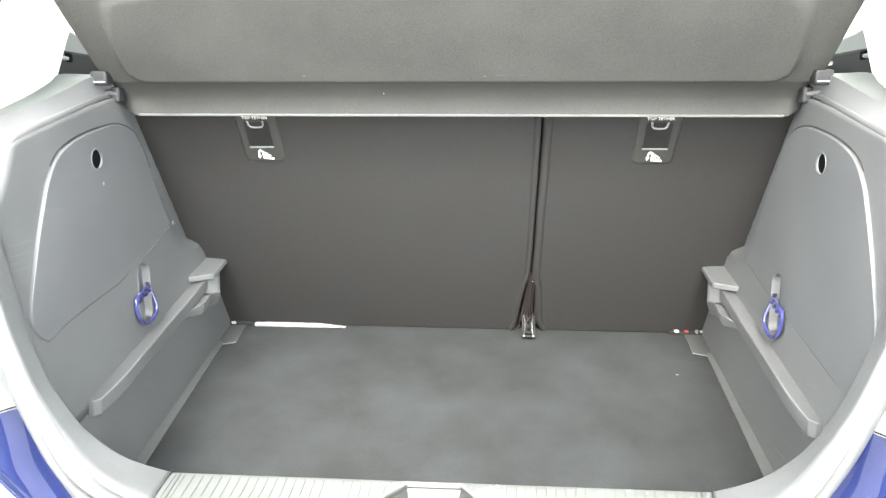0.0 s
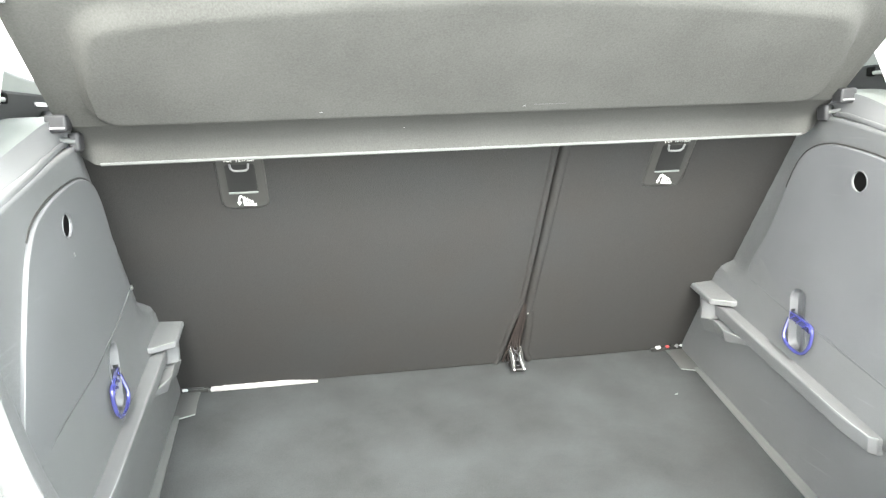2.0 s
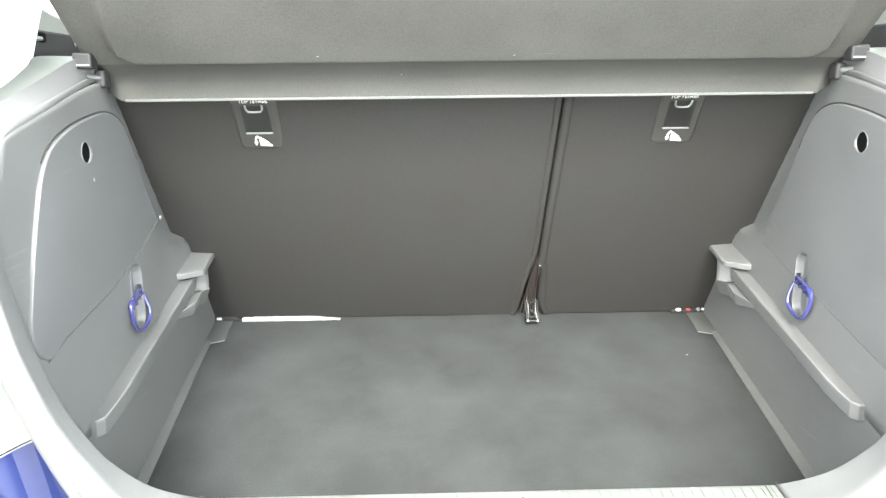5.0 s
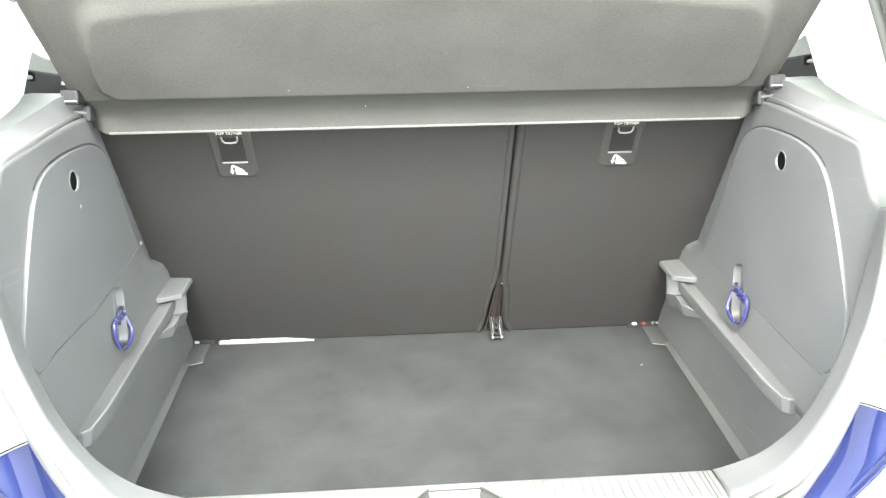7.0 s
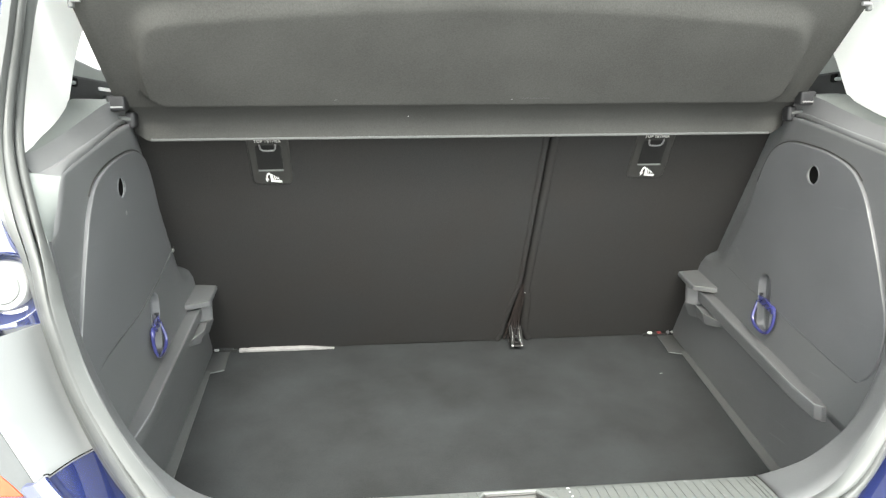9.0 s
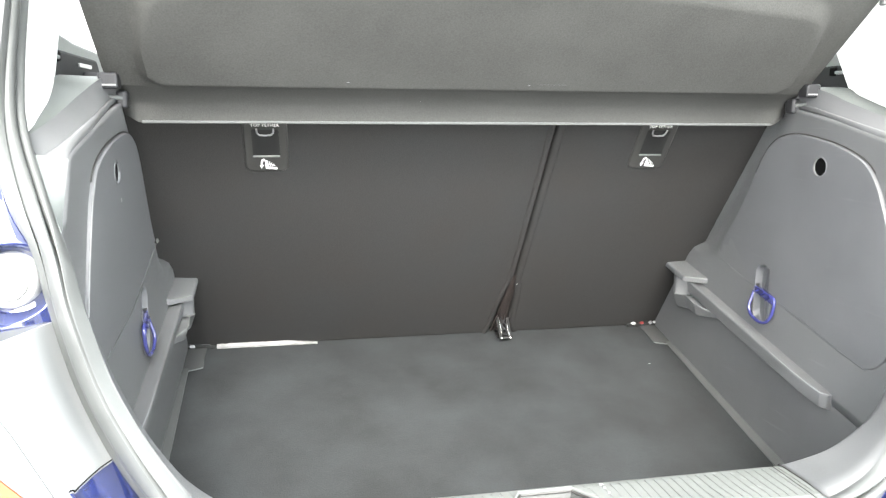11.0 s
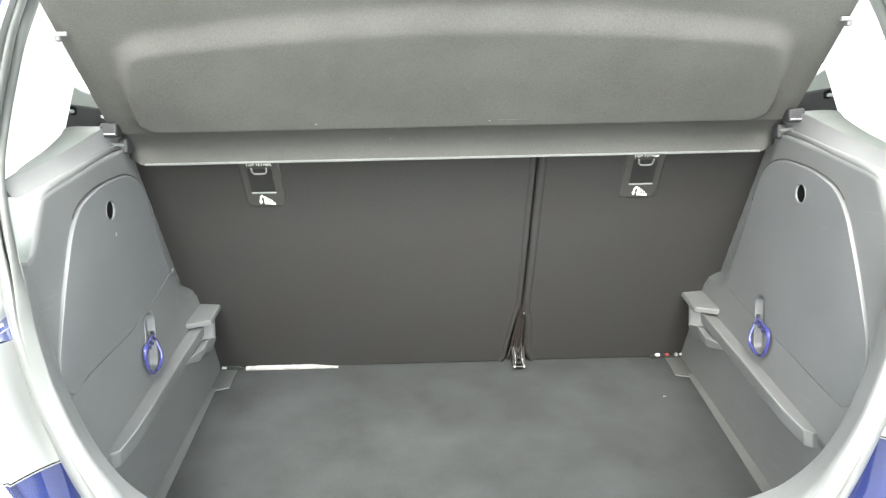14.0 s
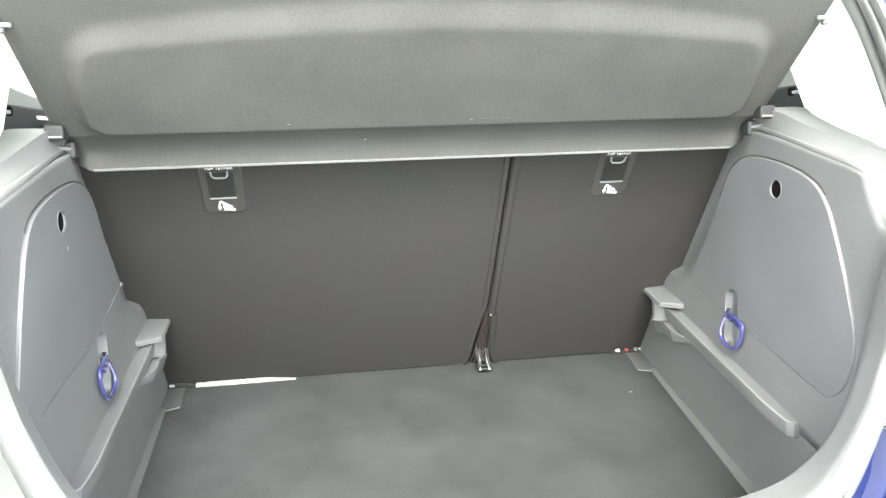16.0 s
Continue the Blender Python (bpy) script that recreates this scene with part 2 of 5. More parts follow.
def sheet(rows, s=1, face=TOWARDS, bm=None):
    """A sheet through rows of points, mirrored in x by s, with its front to the opening."""
    bm = bm or bmesh.new()
    V = [[bm.verts.new((p[0] * s, p[1], p[2])) for p in r] for r in rows]
    F = []
    for i in range(len(V) - 1):
        for j in range(len(V[0]) - 1):
            q = (V[i][j], V[i][j + 1], V[i + 1][j + 1], V[i + 1][j])
            F.append(bm.faces.new(q))
    bm.normal_update()
    if face is not None:
        good = sum((1 if f.normal.dot(Vector(face) - f.calc_center_median()) > 0 else -1) * f.calc_area() for f in F)
        if good < 0:
            for f in F:
                f.normal_flip()
    return bm


def box(bm, lo, hi, m=None):
    """Adds a box between two corners."""
    c = [(lo[i] + hi[i]) / 2 for i in range(3)]
    d = [abs(hi[i] - lo[i]) for i in range(3)]
    mat = Matrix.Translation(c) @ Matrix.Diagonal((*d, 1))
    bmesh.ops.create_cube(bm, size=1, matrix=(m @ mat) if m else mat)
    return bm


def slab(bm, outline, a, b, rim=0.0, lift=0.0):
    """A solid between two flat outlines: each point goes through a(p) below and b(p) above; rim and lift chamfer the upper edge."""
    n = len(outline)
    cx = sum(p[0] for p in outline) / n
    cy = sum(p[1] for p in outline) / n

    def inset(p):
        dx, dy = p[0] - cx, p[1] - cy
        r = math.hypot(dx, dy) or 1
        return (p[0] - dx / r * rim, p[1] - dy / r * rim)
    low = [bm.verts.new(a(p)) for p in outline]
    rings = [low]
    if rim:
        rings.append([bm.verts.new(Vector(b(p)) * (1 - lift) + Vector(a(p)) * lift) for p in outline])
        rings.append([bm.verts.new(b(inset(p))) for p in outline])
    else:
        rings.append([bm.verts.new(b(p)) for p in outline])
    for r0, r1 in zip(rings, rings[1:]):
        for i in range(n):
            bm.faces.new((r0[i], r0[(i + 1) % n], r1[(i + 1) % n], r1[i]))
    bm.faces.new(low[::-1])
    bm.faces.new(rings[-1])
    bmesh.ops.recalc_face_normals(bm, faces=bm.faces[:])
    return bm


def tube(bm, path, r, sides=10, closed=False, flat=1.0):
    """A round bar along a path."""
    P = [Vector(p) for p in path]
    n = len(P)
    rings = []
    up = Vector((0.13, 0.2, 1)).normalized()
    for i in range(n):
        t = (P[(i + 1) % n] - P[i - 1]) if closed else (P[min(i + 1, n - 1)] - P[max(i - 1, 0)])
        t.normalize()
        u = t.cross(up)
        if u.length < 0.05:
            u = t.cross(Vector((1, 0, 0)))
        u.normalize()
        v = t.cross(u)
        rad = r[i] if isinstance(r, (list, tuple)) else r
        rings.append([bm.verts.new(P[i] + rad * (math.cos(k * math.tau / sides) * u + flat * math.sin(k * math.tau / sides) * v)) for k in range(sides)])
    for i in range(n if closed else n - 1):
        a, b = rings[i], rings[(i + 1) % n]
        for k in range(sides):
            bm.faces.new((a[k], a[(k + 1) % sides], b[(k + 1) % sides], b[k]))
    if not closed:
        bm.faces.new(rings[0][::-1])
        bm.faces.new(rings[-1])
    bmesh.ops.recalc_face_normals(bm, faces=bm.faces[:])
    return bm


def rounded(w, h, r, n=5, cx=0.0, cy=0.0):
    """A rounded rectangle about (cx, cy)."""
    out = []
    for qx, qy, a0 in ((1, 1, 0), (-1, 1, 90), (-1, -1, 180), (1, -1, 270)):
        for k in range(n + 1):
            a = radians(a0 + 90 * k / n)
            out.append((cx + qx * (w / 2 - r) + r * math.cos(a), cy + qy * (h / 2 - r) + r * math.sin(a)))
    return out


def lerp(a, b, t):
    return a + (b - a) * t


def table(x, pairs):
    """Linear interpolation in a list of (x, y)."""
    pairs = sorted(pairs)
    if x <= pairs[0][0]:
        return pairs[0][1]
    for (a, b), (c, d) in zip(pairs, pairs[1:]):
        if x <= c:
            return lerp(b, d, (x - a) / (c - a))
    return pairs[-1][1]

# ---------------------------------------------------------------- shared lines of the car (right side; the left is its mirror)
FLOOR = 0.602                                # floor height at the seat
SEAT_Z0, SEAT_SLOPE = 0.607, -0.722          # the seat back's rear face: y = SEAT_SLOPE * (z - SEAT_Z0)
SEAL = [  # inner edge, groove, outer edge
    ((0.000, -0.867, 0.637), (0.000, -0.881, 0.633), (0.000, -0.897, 0.619)),
    ((0.124, -0.857, 0.639), (0.124, -0.871, 0.635), (0.127, -0.887, 0.620)),
    ((0.183, -0.855, 0.646), (0.186, -0.868, 0.642), (0.190, -0.883, 0.626)),
    ((0.245, -0.852, 0.653), (0.250, -0.864, 0.649), (0.257, -0.876, 0.632)),
    ((0.300, -0.846, 0.661), (0.310, -0.857, 0.657), (0.324, -0.862, 0.637)),
    ((0.350, -0.836, 0.677), (0.358, -0.843, 0.667), (0.376, -0.836, 0.650)),
    ((0.378, -0.830, 0.702), (0.388, -0.838, 0.692), (0.416, -0.816, 0.683)),
    ((0.402, -0.825, 0.735), (0.412, -0.832, 0.728), (0.451, -0.797, 0.721)),
    ((0.428, -0.818, 0.775), (0.436, -0.825, 0.770), (0.479, -0.780, 0.764)),
    ((0.455, -0.806, 0.825), (0.462, -0.815, 0.822), (0.503, -0.768, 0.820)),
    ((0.480, -0.788, 0.894), (0.487, -0.799, 0.894), (0.518, -0.768, 0.890)),
    ((0.494, -0.772, 0.945), (0.501, -0.782, 0.945), (0.526, -0.770, 0.943)),
    ((0.519, -0.740, 1.000), (0.523, -0.756, 1.000), (0.543, -0.764, 0.998)),
    ((0.545, -0.700, 1.060), (0.550, -0.713, 1.060), (0.560, -0.732, 1.060)),
    ((0.556, -0.668, 1.109), (0.560, -0.683, 1.109), (0.562, -0.710, 1.115)),
    ((0.562, -0.620, 1.186), (0.565, -0.638, 1.186), (0.563, -0.671, 1.188)),
    ((0.568, -0.565, 1.255), (0.572, -0.588, 1.255), (0.570, -0.622, 1.255)),
    ((0.566, -0.480, 1.360), (0.570, -0.504, 1.362), (0.568, -0.540, 1.364)),
    ((0.540, -0.420, 1.425), (0.544, -0.444, 1.428), (0.544, -0.480, 1.432)),
    ((0.480, -0.385, 1.455), (0.482, -0.410, 1.460), (0.482, -0.446, 1.464)),
    ((0.300, -0.365, 1.470), (0.300, -0.390, 1.475), (0.300, -0.426, 1.480)),
    ((0.000, -0.355, 1.476), (0.000, -0.380, 1.481), (0.000, -0.416, 1.486)),
]
SEAL_N = 121
INNER = smooth_line([q[0] for q in SEAL], SEAL_N)
GROOVE = smooth_line([q[1] for q in SEAL], SEAL_N)
OUTER = smooth_line([q[2] for q in SEAL], SEAL_N)


def seat_y(z):
    return SEAT_SLOPE * (z - SEAT_Z0)


def rail_z(y):
    return 0.660 + (y + 0.577) * 0.2225


def floor_z(y):
    return 0.6025 + 0.218 * y


def wall_x(y, z=0.9):
    t = min(1, max(0, 1 - (seat_y(z) - y) / 0.10))
    above = min(1, max(0, (z - 0.810) / 0.014))
    return 0.512 + 0.024 * t * t * (3 - 2 * t) * above


def ridge_z(y):
    return table(y, [(-0.693, 1.031), (-0.663, 1.040), (-0.578, 1.0605), (-0.50, 1.0785), (-0.44, 1.090), (-0.34, 1.098), (0.1, 1.10)])


# ---------------------------------------------------------------- ground
bm = bmesh.new()
g = [bm.verts.new(p) for p in ((-400, -400, 0), (400, -400, 0), (400, 400, 0), (-400, 400, 0))]
bm.faces.new(g)
ground = part("ground", bm, TARMAC)
tagged(ground, "worn grey concrete ground beneath the parked car", "ground", kind="structure")

# ---------------------------------------------------------------- boot floor
floor_thing = thing("boot_floor", "dark grey carpeted boot floor board, slightly scuffed", "boot floor", kind="structure", at=(0, -0.3, FLOOR))
outline = [(0.518, 0.03), (0.518, -0.56), (0.47, -0.66), (0.33, -0.712), (-0.33, -0.712), (-0.47, -0.66), (-0.518, -0.56), (-0.518, 0.03)]
bm = slab(bmesh.new(), outline, lambda p: (p[0], p[1] + 0.3, floor_z(p[1]) - FLOOR - 0.02), lambda p: (p[0], p[1] + 0.3, floor_z(p[1]) - FLOOR), rim=0.003, lift=0.12)
part("carpet", bm, CARPET, floor_thing)
bm = slab(bmesh.new(), [(0.60, 0.12), (0.60, -0.74), (-0.60, -0.74), (-0.60, 0.12)], lambda p: (p[0], p[1] + 0.3, floor_z(p[1]) - FLOOR - 0.07), lambda p: (p[0], p[1] + 0.3, floor_z(p[1]) - FLOOR - 0.03))
part("floor_pan", bm, BLACK, floor_thing, "black floor pan under the carpet")
for x, y, w in ((0.428, -0.158, 0.0028),):
    bm = box(bmesh.new(), (x - w, y + 0.3 - 0.0006, floor_z(y) - FLOOR), (x + w, y + 0.3 + 0.0006, floor_z(y) - FLOOR + 0.0008))
    part("lint", bm, LEDGE, floor_thing, "tiny pale lint")

# ---------------------------------------------------------------- side trims
ROWS_FRONT = [  # foot on floor or wall, crest of the lip, inner edge of the seal
    ((0.331, -0.716, 0.445), (0.331, -0.712, 0.628), (0.296, -0.846, 0.658)),
    ((0.410, -0.700, 0.448), (0.350, -0.735, 0.650), (0.346, -0.837, 0.674)),
    ((0.478, -0.680, 0.452), (0.372, -0.747, 0.668), (0.378, -0.831, 0.700)),
    ((0.516, -0.655, 0.458), (0.397, -0.752, 0.690), (0.400, -0.826, 0.732)),
    ((0.517, -0.657, 0.530), (0.413, -0.757, 0.712), (0.420, -0.821, 0.762)),
    ((0.512, -0.657, 0.627), (0.440, -0.755, 0.755), (0.440, -0.813, 0.796)),
    ((0.512, -0.685, 0.720), (0.470, -0.745, 0.815), (0.464, -0.801, 0.847)),
    ((0.512, -0.703, 0.820), (0.492, -0.735, 0.875), (0.482, -0.787, 0.899)),
    ((0.512, -0.716, 0.910), (0.503, -0.742, 0.932), (0.493, -0.7735, 0.942)),
    ((0.510, -0.734, 0.962), (0.507, -0.746, 0.964), (0.502, -0.763, 0.966)),
]
FLANGE = [  # pale face between the wall's corner and the seal
    ((0.510, -0.734, 0.962), (0.502, -0.763, 0.966)),
    ((0.511, -0.721, 0.982), (0.511, -0.751, 0.985)),
    ((0.511, -0.7115, 0.998), (0.520, -0.739, 1.002)),
    ((0.511, -0.703, 1.014), (0.5285, -0.728, 1.019)),
    ((0.511, -0.693, 1.031), (0.537, -0.715, 1.037)),
]


def lip_line(foot, crest, inner):
    """Off the foot along the wall, round the crest and back to the seal."""
    foot, crest, inner = Vector(foot), Vector(crest), Vector(inner)
    upright = min(1, max(0, (foot.x - 0.44) / 0.06))
    soft = lerp(0.05, 0.42, min(1, max(0, (crest.z - 0.632) / 0.10))) * (1 - 0.85 * min(1, max(0, (crest.z - 0.86) / 0.08)))
    a, b = crest.lerp(foot, soft), crest.lerp(inner, soft)
    way = foot + Vector((0, -0.5 * (foot.y - a.y), 0.4 * (a.z - foot.z)))
    way = foot.lerp(a, 0.5).lerp(way, upright * min(1, max(0, (0.95 - crest.z) / 0.12)))
    turn = bezier(a, crest * 1.3 - (a + b) * 0.15, b, 9)
    return bezier(foot, way, a, 7)[:-1] + turn + [b.lerp(inner, k / 3) for k in range(1, 4)]


LOWER_RIGHT = [(-0.640, 0.722), (-0.588, 0.732), (-0.509, 0.751), (-0.451, 0.765), (-0.362, 0.784), (-0.30, 0.800), (-0.256, 0.813)]
LOWER_LEFT = [(-0.658, 0.777), (-0.613, 0.789), (-0.559, 0.798), (-0.469, 0.811), (-0.363, 0.841), (-0.310, 0.860)]


def cover_outline(s):
    """The removable cover, in y and z; the left one ends higher."""
    top = [(-0.30, 0.905), (-0.335, 0.965), (-0.365, 1.015), (-0.395, 1.041), (-0.44, 1.051), (-0.50, 1.045), (-0.555, 1.033),
           (-0.600, 1.014), (-0.626, 0.985), (-0.641, 0.955), (-0.660, 0.910), (-0.676, 0.865), (-0.688, 0.825)]
    if s > 0:
        pts = [(-0.244, 0.826), (-0.256, 0.848), *top, (-0.687, 0.785), (-0.672, 0.745), *LOWER_RIGHT]
    else:
        pts = [(-0.278, 0.876), *top, (-0.684, 0.798), *LOWER_LEFT]
    line = smooth_line([(p[0], p[1], 0) for p in pts + pts[:1]], 97)[:-1]
    return [(p.x, p.y) for p in line]


def side_trim(s):
    who = thing("side_trim", "grey grained plastic boot side trim with a removable cover" + (" and a small screw" if s < 0 else ""), "boot trim", "boot side trims")
    # wall and the lip that turns in to the sill and the seal, in one skin
    lips = [lip_line(*r) for r in ROWS_FRONT]
    m = len(lips[0])
    lips = list(zip(*[smooth_line([r[j] for r in lips], 55) for j in range(m)]))
    bm = sheet(lips, s, (0, -0.6, 1.4))
    edge = smooth_line([q[0] for q in FLANGE], 13)
    flange = [[a.lerp(b, k / 4) for k in range(5)] for a, b in zip(edge, smooth_line([q[1] for q in FLANGE], 13))]
    rows = []
    for a in [r[0] for r in lips[30:]] + edge[1:]:
        base = rail_z(a.y) - 0.012
        g = (a.z - base) / (ridge_z(a.y) - base)
        row = []
        for k in range(41):
            y = lerp(a.y, 0.06, k / 40)
            z = lerp(rail_z(y) - 0.012, ridge_z(y), g)
            fade = min(1, k / 4)
            row.append((lerp(a.x, wall_x(y, z), fade), y, z if k else a.z))
        rows.append(row)
    sheet(rows, s, TOWARDS, bm)
    bmesh.ops.remove_doubles(bm, verts=bm.verts[:], dist=2e-5)
    wall = part("wall", bm, PLASTIC, who, solid=0.010)
    part("flange", sheet(flange, s, (0, -3, 1.2)), LEDGE, who, "pale flat flange beside the seal", solid=0.003)
    # wheel arch wall below the rail
    rows = []
    for k in range(31):
        y = -0.659 + k * 0.709 / 30
        top = rail_z(y) - 0.010
        row = []
        for j in range(7):
            z = lerp(floor_z(y) - 0.004, top, j / 6)
            row.append((lerp(0.5155, wall_x(y, top) + 0.0008, (j / 6) ** 0.8), y, z))
        rows.append(row)
    part("arch_panel", sheet(rows, s), PLASTIC, who, solid=0.01)
    # removable cover, slightly proud towards the opening, with a finger hole
    def cover_x(p):
        return 0.5090 + 0.0108 * (p[0] + 0.40) - 0.012 * (p[1] - 1.0)
    ol = cover_outline(s)
    bm = slab(bmesh.new(), ol, lambda p: (s * 0.517, p[0], p[1]), lambda p: (s * cover_x(p), p[0], p[1]), rim=0.0014, lift=0.22)
    cover = part("cover", bm, COVER, who, "smooth grey access cover with a finger hole", bevel=0.0012)
    ring = [(math.cos(k * math.tau / 28), math.sin(k * math.tau / 28)) for k in range(28)]
    for target in (wall, cover):
        carve(target, slab(bmesh.new(), ring, lambda p: (s * 0.490, -0.508 + 0.0148 * p[0], 1.003 + 0.0148 * p[1]), lambda p: (s * 0.535, -0.508 + 0.0148 * p[0], 1.003 + 0.0148 * p[1])), 8 if target is cover else 0)
    # light on the hole's wall is put in by a paler plastic than the cover
    bm = sheet([[(s * x, -0.508 + r * a, 1.003 + r * b) for a, b in ring + ring[:1]] for x, r in ((0.5074, 0.0151), (0.5076, 0.0146), (0.5103, 0.0142), (0.5105, 0.0160))], 1, (0, -0.508, 1.003))
    hole = part("finger_hole", bm, RECESS, cover, "round finger hole, its wall coloured pale for the light")
    # shallow disc whose near-black colour gives the hole its depth of shade
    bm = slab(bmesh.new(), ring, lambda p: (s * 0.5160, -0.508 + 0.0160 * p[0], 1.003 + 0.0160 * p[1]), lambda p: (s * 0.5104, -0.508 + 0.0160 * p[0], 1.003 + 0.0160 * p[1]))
    part("hollow", bm, VOID, hole, "near-black disc for the hole's deep shade")
    bm = tube(bmesh.new(), [(s * 0.5078, -0.508 + 0.0150 * a, 1.003 + 0.0150 * b) for a, b in ring], 0.0012, 6, closed=True)
    part("hole_rim", bm, COVER, cover)
    joint = [p for p in ol if p[1] > 0.93 and -0.62 < p[0] < -0.34]
    joint.sort(key=lambda p: p[0])
    part("joint", tube(bmesh.new(), [(s * 0.5116, y + 0.0012 * (y + 0.48) / 0.14, z + 0.0016) for y, z in joint], 0.0011, 6), BLACK_TRIM, cover, "dark joint over the cover")
    # the rear rim's specular line, added as a bright bead
    bead = sorted((p for p in ol if p[0] < -0.612 and 0.815 < p[1] < 1.0), key=lambda p: p[1])
    part("glint_rim", tube(bmesh.new(), [(s * (cover_x(q) + 0.0006), q[0] + 0.0006, q[1]) for q in bead], [0.0001 + 0.0005 * min(1, k / 3, (len(bead) - 1 - k) / 6) for k in range(len(bead))], 6), ZINC_DULL, cover, "rear rim bead coloured bright for its highlight")
    # fine crease along the cover's lower edge
    bm = tube(bmesh.new(), [(s * 0.5121, y, z - 0.003) for y, z in (LOWER_RIGHT if s > 0 else LOWER_LEFT + [(-0.276, 0.873)])], 0.0014 if s < 0 else 0.0006, 6)
    part("crease", bm, STRIP, who, "fine moulded crease")
    # support rail: a flat top, a chamfered nose and an undercut
    sect = [(0.004, 0.001), (-0.0190, 0.0010), (-0.0210, -0.0010), (-0.0195, -0.0225), (-0.012, -0.0250), (0.004, -0.0250)]
    rows = []
    for k in range(9):
        y = -0.572 + k * 0.395 / 8
        slim = table(y, [(-0.572, 0.72), (-0.525, 1.0)])
        rows.append([(0.511 + (a * slim if a < 0 else a), y, rail_z(y) + b) for a, b in sect])
    nose = [(0.512 + a * 0.36, -0.580, rail_z(-0.580) + b * 0.9 - 0.001) for a, b in sect]
    bm = sheet([nose, *rows], s)
    bm.verts.ensure_lookup_table()
    end = sorted((v for v in bm.verts if v.co.y < -0.5745), key=lambda v: v.index)
    bm.faces.new(end)
    bm.faces.new(sorted((v for v in bm.verts if v.co.y > -0.1775), key=lambda v: v.index))
    bmesh.ops.recalc_face_normals(bm, faces=bm.faces[:])
    rail = part("rail", bm, PLASTIC, who, "sloping support rail", bevel=0.0015)
    # pale bead at the nose: worn plastic, with the edge's highlight coloured in too
    worn = [(0.5065, -0.5790), (0.4970, -0.5715), (0.4942, -0.550), (0.4914, -0.51), (0.4912, -0.455)]
    part("pale_edge", tube(bmesh.new(), [(s * x, y, rail_z(y) + 0.0002) for x, y in worn], [0.0010, 0.0013, 0.0011, 0.0008, 0.0003], 6), RECESS, rail, "rail nose edge, paler for wear and highlight")
    # bracket at the rail's upper end: an overhanging top plate, a post under it and a hollow wedge running out to the rail
    def plate_z(p):
        return 0.7625 + 0.21 * (p[1] + 0.190) + 0.10 * (min(p[0], 0.512) - 0.4715)
    bm = slab(bmesh.new(), [(0.520, -0.216), (0.505, -0.2145), (0.4730, -0.1925), (0.4712, -0.1870), (0.4722, -0.116), (0.4760, -0.112), (0.520, -0.105)], lambda p: (s * p[0], p[1] + 0.002, plate_z(p) - 0.0115), lambda p: (s * p[0], p[1], plate_z(p)))
    br = part("bracket", bm, PLASTIC, who, "moulded floor support bracket", bevel=0.0028, segments=3)
    # paler bead: the bevel's highlight is put into its colour
    part("plate_bead", tube(bmesh.new(), [(s * x, y, plate_z((x, y)) - 0.0012) for x, y in ((0.4745, -0.1928), (0.489, -0.2028), (0.505, -0.2136))], 0.0016, 8), SILL, br, "front edge bead coloured pale for its highlight")
    def wedge_z(p):
        return table(p[1], [(-0.300, 0.6990), (-0.284, 0.7017), (-0.231, 0.7137), (-0.194, 0.7225), (-0.155, 0.7165), (-0.10, 0.7180)])
    # post: square with a rounded nose, its foot drawn back under a bright edge
    post = [(0.512, -0.178), (0.4985, -0.174), (0.4790, -0.160), (0.4755, -0.153), (0.4800, -0.142), (0.5060, -0.098), (0.512, -0.095)]
    bm = slab(bmesh.new(), post, lambda p: (s * (p[0] + 0.0005), p[1], 0.7150), lambda p: (s * p[0], p[1] + 0.002, plate_z(p) - 0.008))
    part("post", bm, PLASTIC, br, bevel=0.0030, segments=3)
    # bright line under the post, a highlight given as a pale bar
    part("post_edge", tube(bmesh.new(), [(s * x, y, 0.7166) for x, y in ((0.4758, -0.1530), (0.4795, -0.1604), (0.4880, -0.1668))], 0.0013, 6), SILL, br, "edge coloured pale for its highlight")
    # wedge: its flanks run down and out into the arch, its top is sunk behind a thin rim
    rim = [(0.5060, -0.100), (0.4756, -0.153), (0.4778, -0.194), (0.4764, -0.231), (0.4895, -0.257), (0.5040, -0.285)]
    rows = []
    for k, (x, y) in enumerate(rim):
        z = wedge_z((x, y))
        fall = (0.9, 1.0, 1.0, 0.85, 0.50, 0.20)[k]
        rows.append([(0.514, y, z - 0.0030), (lerp(x, 0.514, 0.5), y, z - 0.0040), (x + 0.0026, y + 0.0010, z - 0.0034), (x + 0.0018, y + 0.0006, z), (x, y, z), (x + 0.0004, y, z - 0.003), (x + 0.0045 * fall, y + 0.001, z - 0.014 * fall), (x + 0.0095 * fall, y + 0.002, z - 0.027 * fall), (0.5170, y + 0.006, z - 0.036 * fall)])
    part("gusset", sheet(rows, s), PLASTIC, br, "hollow wedge with a thin rim", smooth_shade=False)
    # the rim's catch of light, likewise by a paler bead
    part("gusset_bead", tube(bmesh.new(), [(s * (x + 0.0009), y, wedge_z((x, y)) + 0.0003) for x, y in rim[2:]], [0.0007, 0.0012, 0.0014, 0.0012], 8), SILL, br, "rim bead coloured pale for its highlight")
    # scooped hook recess across the cover's edge: deep on the seat's side, running out flush in front
    oval = rounded(0.042, 0.106, 0.0205, 9, -0.3895, 0.7715)
    for target in (wall, cover):
        carve(target, slab(bmesh.new(), oval, lambda p: (s * 0.480, p[0], p[1]), lambda p: (s * 0.540, p[0], p[1])), 8 if target is cover else 0)
    def scoop(p, f, d):
        y, z = lerp(-0.3895, p[0], f), lerp(0.7715, p[1], f)
